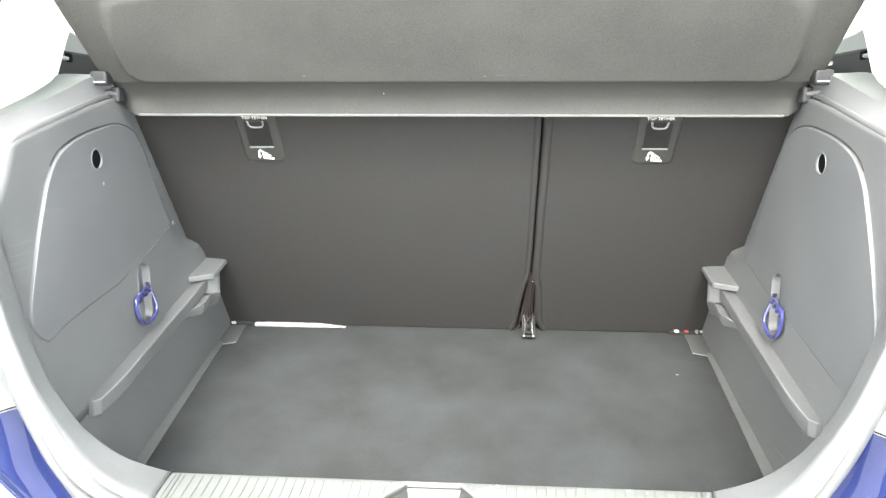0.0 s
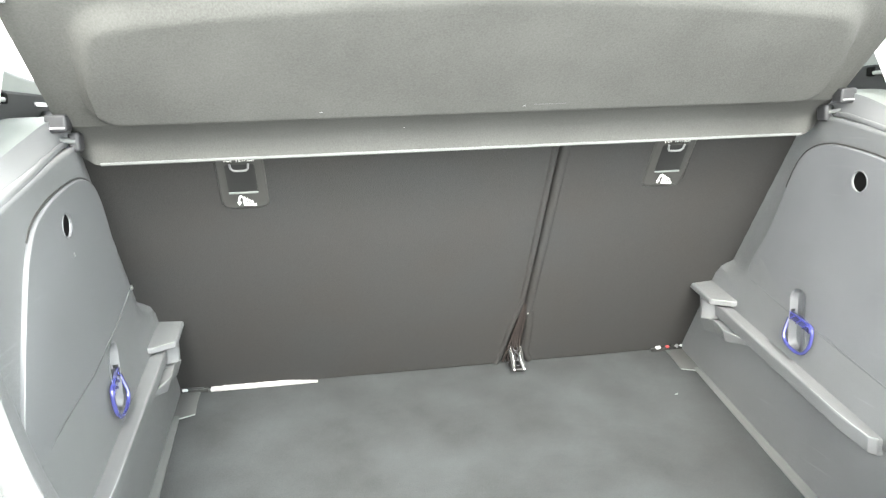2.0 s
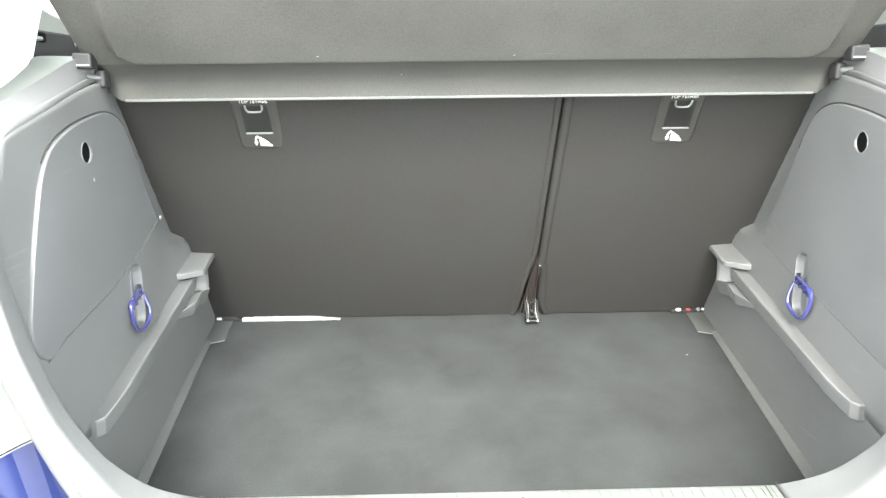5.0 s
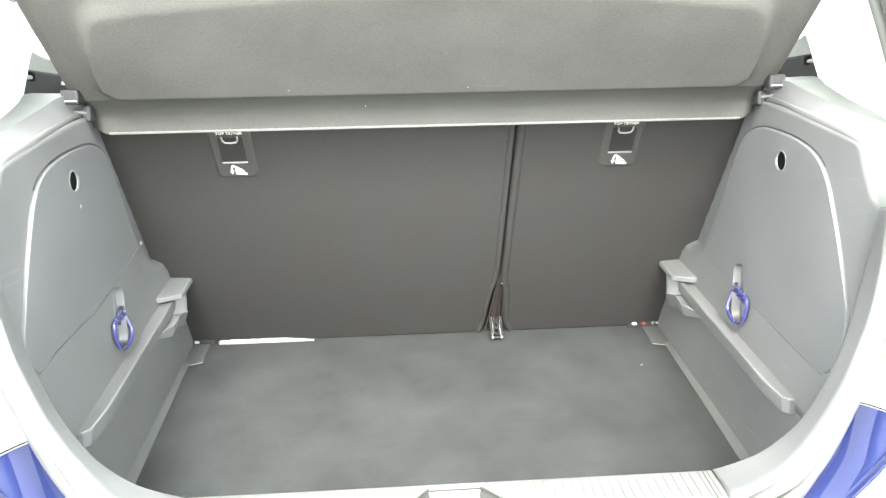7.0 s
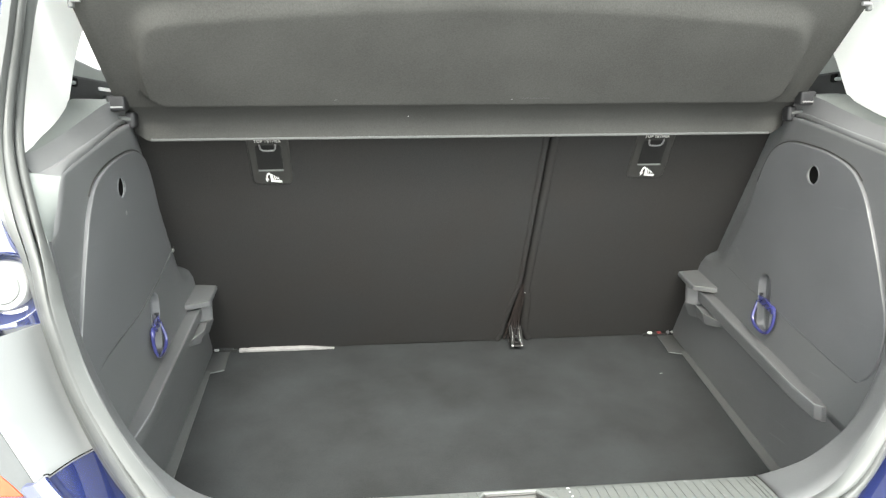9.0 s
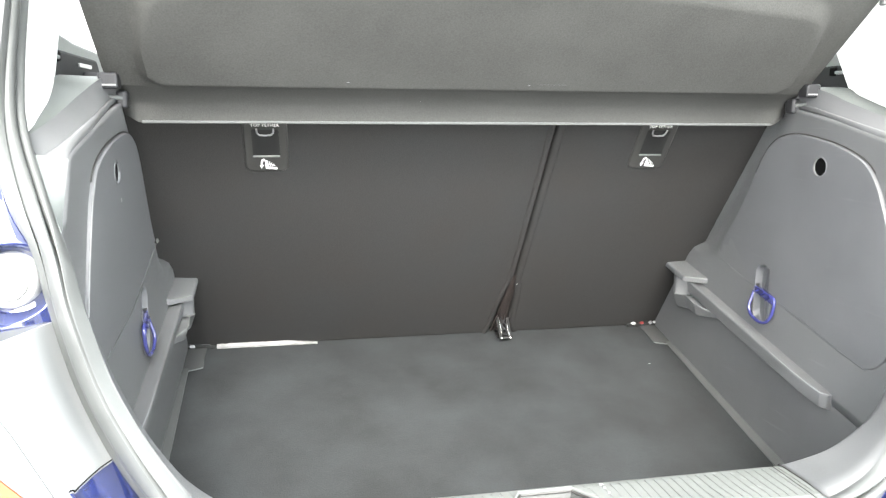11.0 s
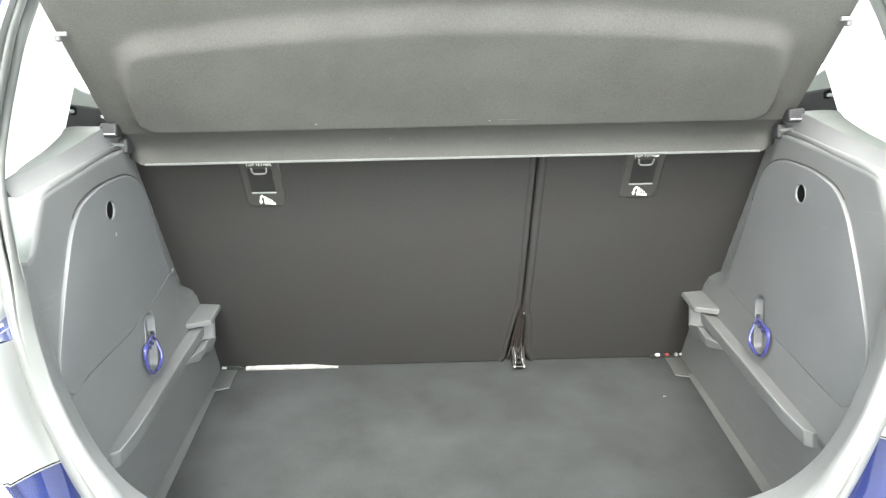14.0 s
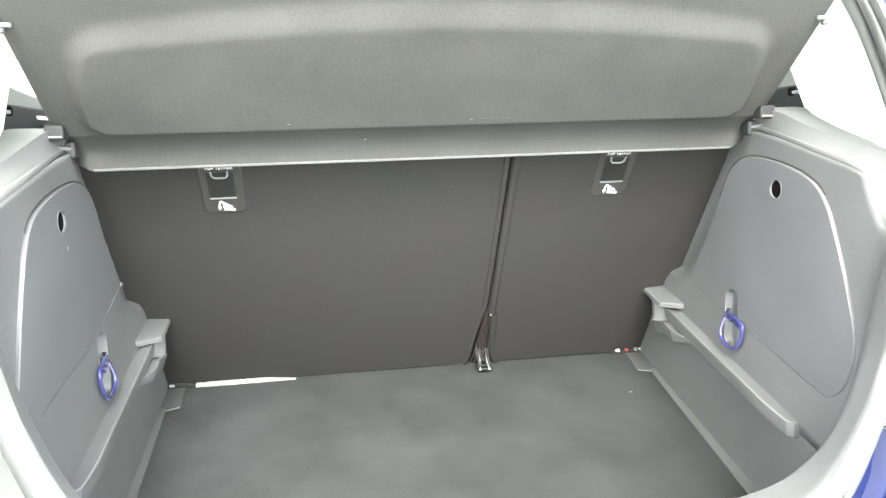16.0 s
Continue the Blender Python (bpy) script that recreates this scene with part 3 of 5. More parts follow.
        t = min(1, max(0, (y + 0.4095) / 0.032))
        return (s * (0.5110 + 0.0125 * d * t * t * (3 - 2 * t)), y, z)
    bm = bmesh.new()
    loops = [[bm.verts.new(scoop(p, f, d)) for p in oval] for f, d in ((1.02, 0.0), (0.985, 0.10), (0.955, 0.85), (0.90, 1.0), (0.55, 1.0), (0.15, 1.0))]
    for a, b in zip(loops, loops[1:]):
        for k in range(len(oval)):
            bm.faces.new((a[k], a[(k + 1) % len(oval)], b[(k + 1) % len(oval)], b[k]))
    bm.faces.new(loops[-1])
    bmesh.ops.recalc_face_normals(bm, faces=bm.faces[:])
    if sum(f.normal.x * s for f in bm.faces) > 0:
        bmesh.ops.reverse_faces(bm, faces=bm.faces[:])
    part("hook_recess", bm, COVER, who, "smooth scooped hook recess")
    # floor edge strip and corner tab
    rows = []
    for k in range(13):
        y = -0.700 + k * 0.620 / 12
        z = floor_z(y)
        a = table(y, [(-0.70, 0.4955), (-0.45, 0.4970), (-0.09, 0.5040)])
        rows.append([(a, y, z - 0.001), (a + 0.0005, y, z + 0.0022), (a + 0.002, y, z + 0.0028), (0.5135, y, z + 0.0030), (0.5160, y, z + 0.0035)])
    part("floor_strip", sheet(rows, s), STRIP, who, "light grey floor edge strip")
    bm = slab(bmesh.new(), [(0.478, 0.0), (0.4790, -0.040), (0.4770, -0.079), (0.5045, -0.0885), (0.521, -0.082), (0.526, 0.0)], lambda p: (s * p[0], p[1], floor_z(p[1]) - 0.002), lambda p: (s * p[0], p[1], floor_z(p[1]) + 0.0022))
    tab = part("corner_tab", bm, TAB, who, "thin plastic corner tab on the carpet", bevel=0.0008)
    part("tab_edge", tube(bmesh.new(), [(s * x, y, floor_z(y) + 0.0016) for x, y in ((0.4775, -0.0790), (0.490, -0.0838), (0.5040, -0.0882))], 0.0011, 6), LEDGE, tab, "pale front edge")
    if s < 0:
        bm = bmesh.new()
        bmesh.ops.create_uvsphere(bm, u_segments=10, v_segments=6, radius=0.0042, matrix=Matrix.Translation((-0.511, -0.266, 0.873)) @ Matrix.Diagonal((0.5, 1, 1, 1)))
        part("screw", bm, STEEL, who, "small pale screw head")
    else:
        bm = box(bmesh.new(), (0.5186, -0.313, 0.575), (0.5206, -0.310, 0.584))
        part("scuff", bm, LEDGE, who, "tiny pale scuff", bevel=0.0008)
    if s < 0:
        bm = bmesh.new()
        bmesh.ops.create_uvsphere(bm, u_segments=8, v_segments=6, radius=0.0022, matrix=Matrix.Translation((-0.5083, -0.495, 0.966)) @ Matrix.Diagonal((0.4, 1, 1.4, 1)))
        part("scuff", bm, STEEL, cover, "tiny pale scuff")
    return who


side_trim(1)
side_trim(-1)

# ---------------------------------------------------------------- blue hooks in the side trims
def cargo_hook(s):
    who = thing("cargo_hook", "glossy blue plastic cargo hook ring hanging in its recess", "hook", "blue cargo hooks", at=(s * 0.517, -0.364, 0.779))
    bend = [(0.000, 0.000, 0.000), (0.0035, -0.022, -0.001), (0.0075, -0.046, -0.003), (0.0105, -0.064, -0.0055), (0.0115, -0.0690, -0.012), (0.0118, -0.0675, -0.027), (0.0122, -0.0620, -0.040), (0.0125, -0.0520, -0.0505), (0.0125, -0.0380, -0.0545), (0.0125, -0.0200, -0.0520), (0.0122, -0.0060, -0.0450), (0.0110, 0.0005, -0.034), (0.0060, 0.0010, -0.018)]
    line = smooth_line([(-s * x, y, z) for x, y, z in bend + bend[:1]], 61)[:-1]
    part("ring", tube(bmesh.new(), line, 0.0030, 10, closed=True), BLUE, who)
    # clip: a broad bar across the top with raised thumb ribs
    def clip_x(p, out):
        return -s * (0.0005 + 0.155 * max(0, -p[0]) + out)
    bm = slab(bmesh.new(), [(0.003, 0.0040), (-0.030, 0.0030), (-0.060, -0.0020), (-0.0685, -0.0080), (-0.0660, -0.0160), (-0.0500, -0.0130), (-0.0250, -0.0105), (0.0010, -0.0080)], lambda p: (clip_x(p, -0.002), p[0], p[1]), lambda p: (clip_x(p, 0.0042), p[0], p[1]), rim=0.0012, lift=0.35)
    clip = part("clip", bm, BLUE, who, bevel=0.0012)
    for y in (-0.014, -0.034, -0.054):
        z = -0.003 + 0.10 * (y + 0.014)
        part("thumb_rib", tube(bmesh.new(), [(clip_x((y,), 0.0038), y + 0.006, z - 0.0040), (clip_x((y,), 0.0056), y, z), (clip_x((y,), 0.0038), y - 0.006, z + 0.0034)], 0.0019, 7), BLUE, clip)
    part("pivot", box(bmesh.new(), (s * 0.003, -0.006, 0.003), (-s * 0.0045, 0.002, 0.0080)), BLACK, who, "black pivot", bevel=0.001)


cargo_hook(1)
cargo_hook(-1)

# ---------------------------------------------------------------- upper ledges, pillars, cabin sides
RIDGE = [(0.511, -0.693, 1.031), (0.513, -0.663, 1.040), (0.514, -0.578, 1.0605), (0.518, -0.500, 1.0785), (0.522, -0.440, 1.090), (0.530, -0.34, 1.096)]
BEHIND = [(0.5330, -0.7080, 1.0335), (0.524, -0.663, 1.0455), (0.523, -0.578, 1.0635), (0.524, -0.500, 1.0810), (0.526, -0.440, 1.0925), (0.533, -0.34, 1.098)]
CREASE = [(0.5440, -0.7045, 1.055), (0.542, -0.640, 1.0685), (0.545, -0.578, 1.0815), (0.542, -0.512, 1.1015), (0.530, -0.455, 1.122), (0.526, -0.34, 1.128)]
WINDOW = [(0.5475, -0.698, 1.062), (0.5505, -0.651, 1.074), (0.563, -0.570, 1.092), (0.580, -0.490, 1.112), (0.588, -0.445, 1.126), (0.592, -0.34, 1.130)]


def upper_ledge(s):
    who = thing("shelf_ledge", "grey plastic ledge that carries the parcel shelf", "boot trim", "shelf ledges")
    A, B, C, D = (smooth_line(q, 41) for q in (RIDGE, BEHIND, CREASE, WINDOW))
    part("ridge", sheet([[a.lerp(b, 0.5 - 0.5 * math.cos(w)) + Vector((-0.0012, 0, 0.0058)) * math.sin(w) * min(1, (k + 1) / 12) for k, (a, b) in enumerate(zip(A, B))] for w in (i * math.pi / 8 for i in range(9))], s), PLASTIC, who, "rounded bright ridge", solid=0.006)
    part("channel", sheet([B, [b.lerp(c, 0.5) + Vector((0.002, 0, 0)) for b, c in zip(B, C)], C], s), PLASTIC, who, "inclined face above the ridge", solid=0.006)
    part("top", sheet([C, [c.lerp(d, 0.5) for c, d in zip(C, D)], D], s), LEDGETOP, who, "pale grey sloping top", solid=0.006)
    return who


def pillar(s):
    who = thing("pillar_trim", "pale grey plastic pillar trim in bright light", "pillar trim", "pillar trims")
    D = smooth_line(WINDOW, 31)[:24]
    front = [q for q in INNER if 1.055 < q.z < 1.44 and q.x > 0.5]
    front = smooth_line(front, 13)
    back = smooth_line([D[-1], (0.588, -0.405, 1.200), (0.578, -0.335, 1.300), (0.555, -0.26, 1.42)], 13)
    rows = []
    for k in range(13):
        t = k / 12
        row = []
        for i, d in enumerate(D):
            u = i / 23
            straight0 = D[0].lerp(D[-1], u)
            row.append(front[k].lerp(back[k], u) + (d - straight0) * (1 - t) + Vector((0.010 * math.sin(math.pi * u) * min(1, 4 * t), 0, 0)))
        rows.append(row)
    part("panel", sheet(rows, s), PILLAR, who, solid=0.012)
    return who


def cabin_side(s):
    who = thing("cabin_side_trim", "grey rear door trim with a black belt guide", "door trim", "cabin side trims")
    bm = slab(bmesh.new(), [(-0.43, 1.00), (-0.43, 1.235), (-0.385, 1.206), (-0.330, 1.192), (-0.25, 1.184), (0.20, 1.170), (0.20, 1.00)], lambda p: (s * 0.66, p[0], p[1]), lambda p: (s * 0.615, p[0], p[1]))
    part("panel", bm, CABIN, who, "grey moulded door panel", bevel=0.006)
    bm = slab(bmesh.new(), [(-0.455, 1.112), (-0.420, 1.158), (-0.405, 1.163), (-0.20, 1.161), (-0.16, 1.112)], lambda p: (s * 0.618, p[0], p[1]), lambda p: (s * 0.598, p[0], p[1]))
    guide = part("belt_guide", bm, GUIDE, who, "black belt guide", bevel=0.004)
    part("guide_slot", slab(bmesh.new(), rounded(0.066, 0.0056, 0.0026, 3, -0.275, 1.1475), lambda p: (s * 0.600, p[0], p[1]), lambda p: (s * 0.5960, p[0], p[1])), WHITE, guide, "white slot")
    part("latch_bar", box(bmesh.new(), (s * 0.604, -0.455, 1.148), (s * 0.590, -0.415, 1.1535)), LEDGE, who, "pale latch cover", bevel=0.002)
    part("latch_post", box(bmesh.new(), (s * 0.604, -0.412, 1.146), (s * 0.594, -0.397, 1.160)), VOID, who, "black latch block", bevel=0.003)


for s in (1, -1):
    upper_ledge(s)
    pillar(s)
    cabin_side(s)

# ---------------------------------------------------------------- rear seat backs
def seat_point(x, z, out=0.0):
    """A point on the seat back's rear face, out metres off it."""
    n = Vector((0, -1, SEAT_SLOPE)).normalized()
    return Vector((x, seat_y(z), z)) + n * out


def seat_back(x0, x1, label, recess_x, cut):
    who = thing("rear_seat_back", label, "seat back", "rear seat backs", at=(0, 0, 0))
    # outline in x and z with rounded corners; the lower inner corner is drawn in for the buckle
    z0, z1, r = 0.6045, 1.100, 0.012
    if cut < 0:   # the cut is on the x1 side
        pts = [(x0, z1), (x0, z0 + r), (x0 + r, z0), (x1 - 0.029, z0), (x1 - 0.0215, z0 + 0.016), (x1 - 0.0165, 0.6575), (x1 - 0.0130, 0.690), (x1 - 0.0085, 0.7146), (x1 - 0.0030, 0.733), (x1, 0.745), (x1, z1)]
    else:
        pts = [(x0, z1), (x0, 0.748), (x0 + 0.0035, 0.736), (x0 + 0.0075, 0.716), (x0 + 0.0095, 0.693), (x0 + 0.0105, 0.650), (x0 + 0.0150, 0.622), (x0 + 0.0240, z0), (x1 - r, z0), (x1, z0 + r), (x1, z1)]
    bm = bmesh.new()
    n = len(pts)
    cx = (x0 + x1) / 2
    rings = []
    for depth, ins in ((-0.055, 0.0), (-0.006, 0.0), (-0.0015, 0.0014), (0.0, 0.004)):
        ring = []
        for x, z in pts:
            xi = x + (ins if x < cx else -ins)
            zi = z + (ins * 0.3 if z < 0.62 else 0)
            ring.append(bm.verts.new(seat_point(xi, zi, depth)))
        rings.append(ring)
    for a, b in zip(rings, rings[1:]):
        for i in range(n):
            bm.faces.new((a[i], a[(i + 1) % n], b[(i + 1) % n], b[i]))
    bm.faces.new(rings[-1])
    bm.faces.new(rings[0][::-1])
    bmesh.ops.recalc_face_normals(bm, faces=bm.faces[:])
    part("back_panel", bm, SEATBACK, who, smooth_shade=False)
    # edge piping beside the split
    if cut < 0:
        run = [(0.606, x1 - 0.034), (0.628, x1 - 0.0275), (0.683, x1 - 0.0210), (0.720, x1 - 0.0145), (0.755, x1 - 0.0075), (0.813, x1 - 0.0058), (1.10, x1 - 0.0058)]
    else:
        run = [(0.606, x0 + 0.0340), (0.630, x0 + 0.0235), (0.674, x0 + 0.0190), (0.705, x0 + 0.0172), (0.735, x0 + 0.0125), (0.765, x0 + 0.0090), (1.10, x0 + 0.0088)]
    bm = bmesh.new()
    tube(bm, [seat_point(p.y, p.x, -0.0012 if cut < 0 else -0.0040) for p in smooth_line([(z, x, 0) for z, x in run], 41)], 0.0058 if cut < 0 else 0.0082, 12)
    part("edge_piping", bm, SEATBACK, who, "rounded felt edge")
    # top tether pocket
    px = recess_x
    fr = thing_part("tether_pocket", slab(bmesh.new(), rounded(0.069, 0.110, 0.011, 4, px, 1.040), lambda p: seat_point(p[0], p[1], -0.004), lambda p: seat_point(p[0], p[1], 0.0030), rim=0.004, lift=0.4), BLACK_TRIM, who, "dark plastic top tether pocket")
    # no real opening: a black slab gives the mouth its shade
    part("pocket_mouth", slab(bmesh.new(), rounded(0.042, 0.044, 0.003, 3, px, 1.034), lambda p: seat_point(p[0], p[1], -0.002), lambda p: seat_point(p[0], p[1], 0.0036)), BLACK, fr, "black slab for the shade in the mouth")
    part("pocket_sill", slab(bmesh.new(), rounded(0.042, 0.0018, 0.0008, 2, px, 1.0135), lambda p: seat_point(p[0], p[1], 0), lambda p: seat_point(p[0], p[1], 0.0058)), LEDGE, fr)
    bm = bmesh.new()
    tube(bm, [seat_point(px + x, z, 0.006) for x, z in ((-0.013, 1.058), (-0.012, 1.0515), (-0.009, 1.0485), (0.0, 1.0478), (0.009, 1.0485), (0.012, 1.0515), (0.013, 1.058))], 0.0016, 8)
    part("anchor_bar", bm, ZINC_DULL, fr, "metal anchor bar")
    # child seat symbol: arrow hook, seat shell, small steps
    def mark(name, shape):
        part(name, slab(bmesh.new(), [(px + 0.001 + a * 1.08, 0.9990 + b * 1.08) for a, b in shape], lambda p: seat_point(p[0], p[1], 0.002), lambda p: seat_point(p[0], p[1], 0.0041)), WHITE, fr, smooth_shade=False)
    mark("symbol_arrow", [(-0.012, -0.001), (-0.0095, -0.006), (-0.006, -0.001), (-0.008, -0.001), (-0.0075, 0.004), (-0.005, 0.0065), (-0.0035, 0.005), (-0.003, 0.007), (-0.0055, 0.009), (-0.0088, 0.007), (-0.0102, 0.003), (-0.0102, -0.001)])
    mark("symbol_seat", [(-0.0035, -0.006), (0.0135, -0.0075), (0.0135, -0.0045), (0.001, -0.0035), (-0.0018, 0.006), (-0.0038, 0.0055)])
    for k in range(4):
        mark("symbol_bar", [(0.000 + k * 0.003, -0.0022), (0.0013 + k * 0.003, -0.0023), (-0.0005 + k * 0.003, 0.0066 - k * 0.002), (-0.0016 + k * 0.003, 0.0066 - k * 0.002)])
    # lettering above the mouth
    cu = bpy.data.curves.new("lettering", "FONT")
    cu.body, cu.size, cu.align_x, cu.extrude, cu.resolution_u = "TOP TETHER", 0.0076, "CENTER", 0.0004, 2
    tmp = bpy.data.objects.new("lettering", cu)
    scene.collection.objects.link(tmp)
    dg = bpy.context.evaluated_depsgraph_get()
    me = bpy.data.meshes.new_from_object(tmp.evaluated_get(dg))
    bpy.data.objects.remove(tmp)
    right, up = Vector((1, 0, 0)), Vector((0, SEAT_SLOPE, 1)).normalized()
    out = right.cross(up)
    base = seat_point(px, 1.0606, 0.0036)
    for v in me.vertices:
        v.co = base + right * v.co.x * 1.0 + up * v.co.y + out * v.co.z
    me.materials.clear()
    me.materials.append(WHITE)
    let = new("lettering", me)
    let.parent = fr
    let["label"] = "white words TOP TETHER"
    return who


def thing_part(name, bm, material, parent, label=""):
    return part(name, bm, material, parent, label, bevel=0.0015)


seat_back(-0.546, 0.1430, "wide dark grey felt rear seat back, upright", -0.331, -1)
seat_back(0.1455, 0.546, "narrow dark grey felt rear seat back, upright", 0.331, 1)

# added black panel behind the seat backs, blocks cabin light in the gaps
bulk = thing("seat_light_block", "added black panel behind the seat backs that stops light leaking", "bulkhead", kind="structure")
rows = [[seat_point(x, z, -0.062) for x in (-0.60, -0.2, 0.2, 0.60)] for z in (0.50, 0.62, 0.80, 1.00, 1.09)]
part("panel", sheet(rows, 1), BLACK, bulk, solid=0.02)

# things between the seats and the floor
who = thing("seat_catch", "chrome seat belt catch between the seat backs", "seat catch", at=(0.1445, -0.036, FLOOR))
for a in (-1, 1):
    leg = part("leg", tube(bmesh.new(), smooth_line([(a * 0.0098, -0.017, 0.004), (a * 0.0080, -0.010, 0.013), (a * 0.0074, 0.002, 0.028), (a * 0.0098, 0.014, 0.043), (a * 0.0060, 0.022, 0.052)], 17), 0.0023, 8), CHROME, who)
    bm = bmesh.new()
    bmesh.ops.create_uvsphere(bm, u_segments=10, v_segments=7, radius=0.0036, matrix=Matrix.Translation((a * 0.0100, -0.0185, 0.0048)) @ Matrix.Diagonal((1.0, 1.1, 1.3, 1)))
    part("foot", bm, CHROME, leg, "bright rounded foot")
    part("leg_guard", tube(bmesh.new(), [(a * 0.0125, -0.018, 0.004), (a * 0.0118, -0.004, 0.020), (a * 0.0128, 0.014, 0.040)], 0.0018, 8), BLACK, who, "black edge")
for k, (z, w) in enumerate(((0.016, 0.0052), (0.028, 0.0040), (0.041, 0.0048))):
    y = lerp(-0.010, 0.012, (z - 0.013) / 0.03)
    part("link", tube(bmesh.new(), [(w * math.cos(q), y + 0.0042 * math.sin(q), z + 0.0050 * math.sin(q)) for q in (i * math.tau / 14 for i in range(14))], 0.0011, 7, closed=True), HINGE, who, "dark worn link")
part("base", box(bmesh.new(), (-0.0115, -0.012, 0.0), (0.0115, 0.030, 0.005)), BLACK, who, "black base", bevel=0.002)
who = thing("belt_webbing", "dark brown folded belt webbing in the gap between seat backs", "belt", at=(0.1445, -0.02, FLOOR))
for k, a in enumerate((-0.0225, -0.0150, -0.0075, -0.0005, 0.0065)):
    rows = []
    for i in range(13):
        t = i / 12
        x = a * (1 - 0.72 * t) + 0.0015 * math.sin(3 * t + k) + 0.002 * t
        rows.append([Vector((x + d * (1 - 0.45 * t), -0.148 * t * 0.722 + 0.019 + e, 0.006 + 0.148 * t)) for d, e in ((0, 0.0035), (0.0016, 0.0), (0.0034, -0.0006), (0.0048, 0.0035))])
    part("strand", sheet(rows, 1, (0, -1.3, 0.4)), WEBBING, who)
part("speck", box(bmesh.new(), (0.0012, -0.0990, 0.1380), (0.0028, -0.0972, 0.1398)), WHITE, who, "tiny white speck", bevel=0.0006)

who = thing("foam_strip", "white torn foam strip between floor and seat back", "foam strip", at=(-0.355, -0.004, FLOOR))
random.seed(3)
rows = []
for k in range(41):
    t = k / 40
    x = -0.103 + 0.204 * t
    h = 0.0088 * (1 - max(0, (t - 0.55) / 0.45) ** 2 * 0.85) * (0.85 + 0.3 * random.random())
    w = 0.010 * (0.8 + 0.35 * random.random())
    rows.append([(x, -w * 0.6, 0.000), (x, -w * 0.72, h * 0.5), (x, -w * 0.3, h), (x, w * 0.5, h * 0.9), (x, w * 0.6, 0)])
part("strip", sheet(rows, 1, (0, -1.3, 0.6)), FOAM, who)

who = thing("floor_latch", "small metal seat latch with a red tag", "latch", "seat latches", at=(0.487, 0.006, FLOOR))
part("plate", box(bmesh.new(), (-0.040, -0.012, 0.0), (0.038, 0.014, 0.007)), BLACK, who, bevel=0.001)
for x, w, h, mtl, nm in ((-0.026, 0.0052, 0.0036, ZINC, "clasp"), (-0.013, 0.0030, 0.0030, BLACK, "peg"), (-0.005, 0.0042, 0.0034, REDTAG, "red_tag"), (0.006, 0.0028, 0.0040, BLACK, "peg"), (0.016, 0.0034, 0.0048, ZINC_DULL, "clasp"), (0.026, 0.0028, 0.0030, ZINC, "clasp")):
    bm = slab(bmesh.new(), rounded(2 * w, 2 * h, 0.8 * min(w, h), 3, x, 0.0072), lambda p: (p[0], -0.004, p[1]), lambda p: (p[0] + 0.001, -0.0135, p[1] + 0.001), rim=0.0012, lift=0.3)
    part(nm, bm, mtl, who, "red plastic tag" if nm == "red_tag" else "")
part("lever", tube(bmesh.new(), [(0.020, -0.010, 0.012), (0.030, -0.010, 0.019), (0.036, -0.006, 0.010)], 0.0016, 7), BLACK, who, "bent black lever")
who = thing("floor_latch", "small dull metal seat latch bar", "latch", "seat latches", at=(-0.495, 0.004, FLOOR))
part("plate", box(bmesh.new(), (-0.034, -0.010, 0.0), (0.032, 0.014, 0.006)), BLACK, who, bevel=0.001)
part("pin", tube(bmesh.new(), [(-0.022, -0.010, 0.009), (0.024, -0.010, 0.008)], 0.0022, 8), HINGE, who)
part("clasp", box(bmesh.new(), (-0.016, -0.0135, 0.004), (-0.006, -0.0095, 0.0095)), ZINC, who, "pale clasp", bevel=0.0012)

# ---------------------------------------------------------------- parcel shelf, raised
SHELF_O = Vector((0, -0.440, 1.120))
SHELF_U = Vector((0, -0.751, 0.660)).normalized()     # up the shelf
SHELF_N = Vector((1, 0, 0)).cross(SHELF_U)            # out of its underside
if SHELF_N.z > 0:
    SHELF_N = -SHELF_N


def shelf_point(x, u, out=0.0):
    return SHELF_O + Vector((x, 0, 0)) + SHELF_U * u + SHELF_N * out


def bulge(x, u):
    """How far the underside's pressed panel stands out."""
    top = 0.222 - 0.20 * x * x
    side = 0.486 - 0.13 * max(0, u - 0.05)
    du = min(u + 0.0075, top - u)
    dx = side - abs(x)
    r = 0.036 if u + 0.0075 < top - u else 0.050
    if du < r and dx < r:
        d = r - math.hypot(r - du, r - dx)
    else:
        d = min(du, dx)
    soft = lerp(0.015, 0.040, min(1, max(0, (u - 0.10) / 0.08)))
    t = min(1, max(0, d / soft))
    return 0.0155 * (t * t * (3 - 2 * t))


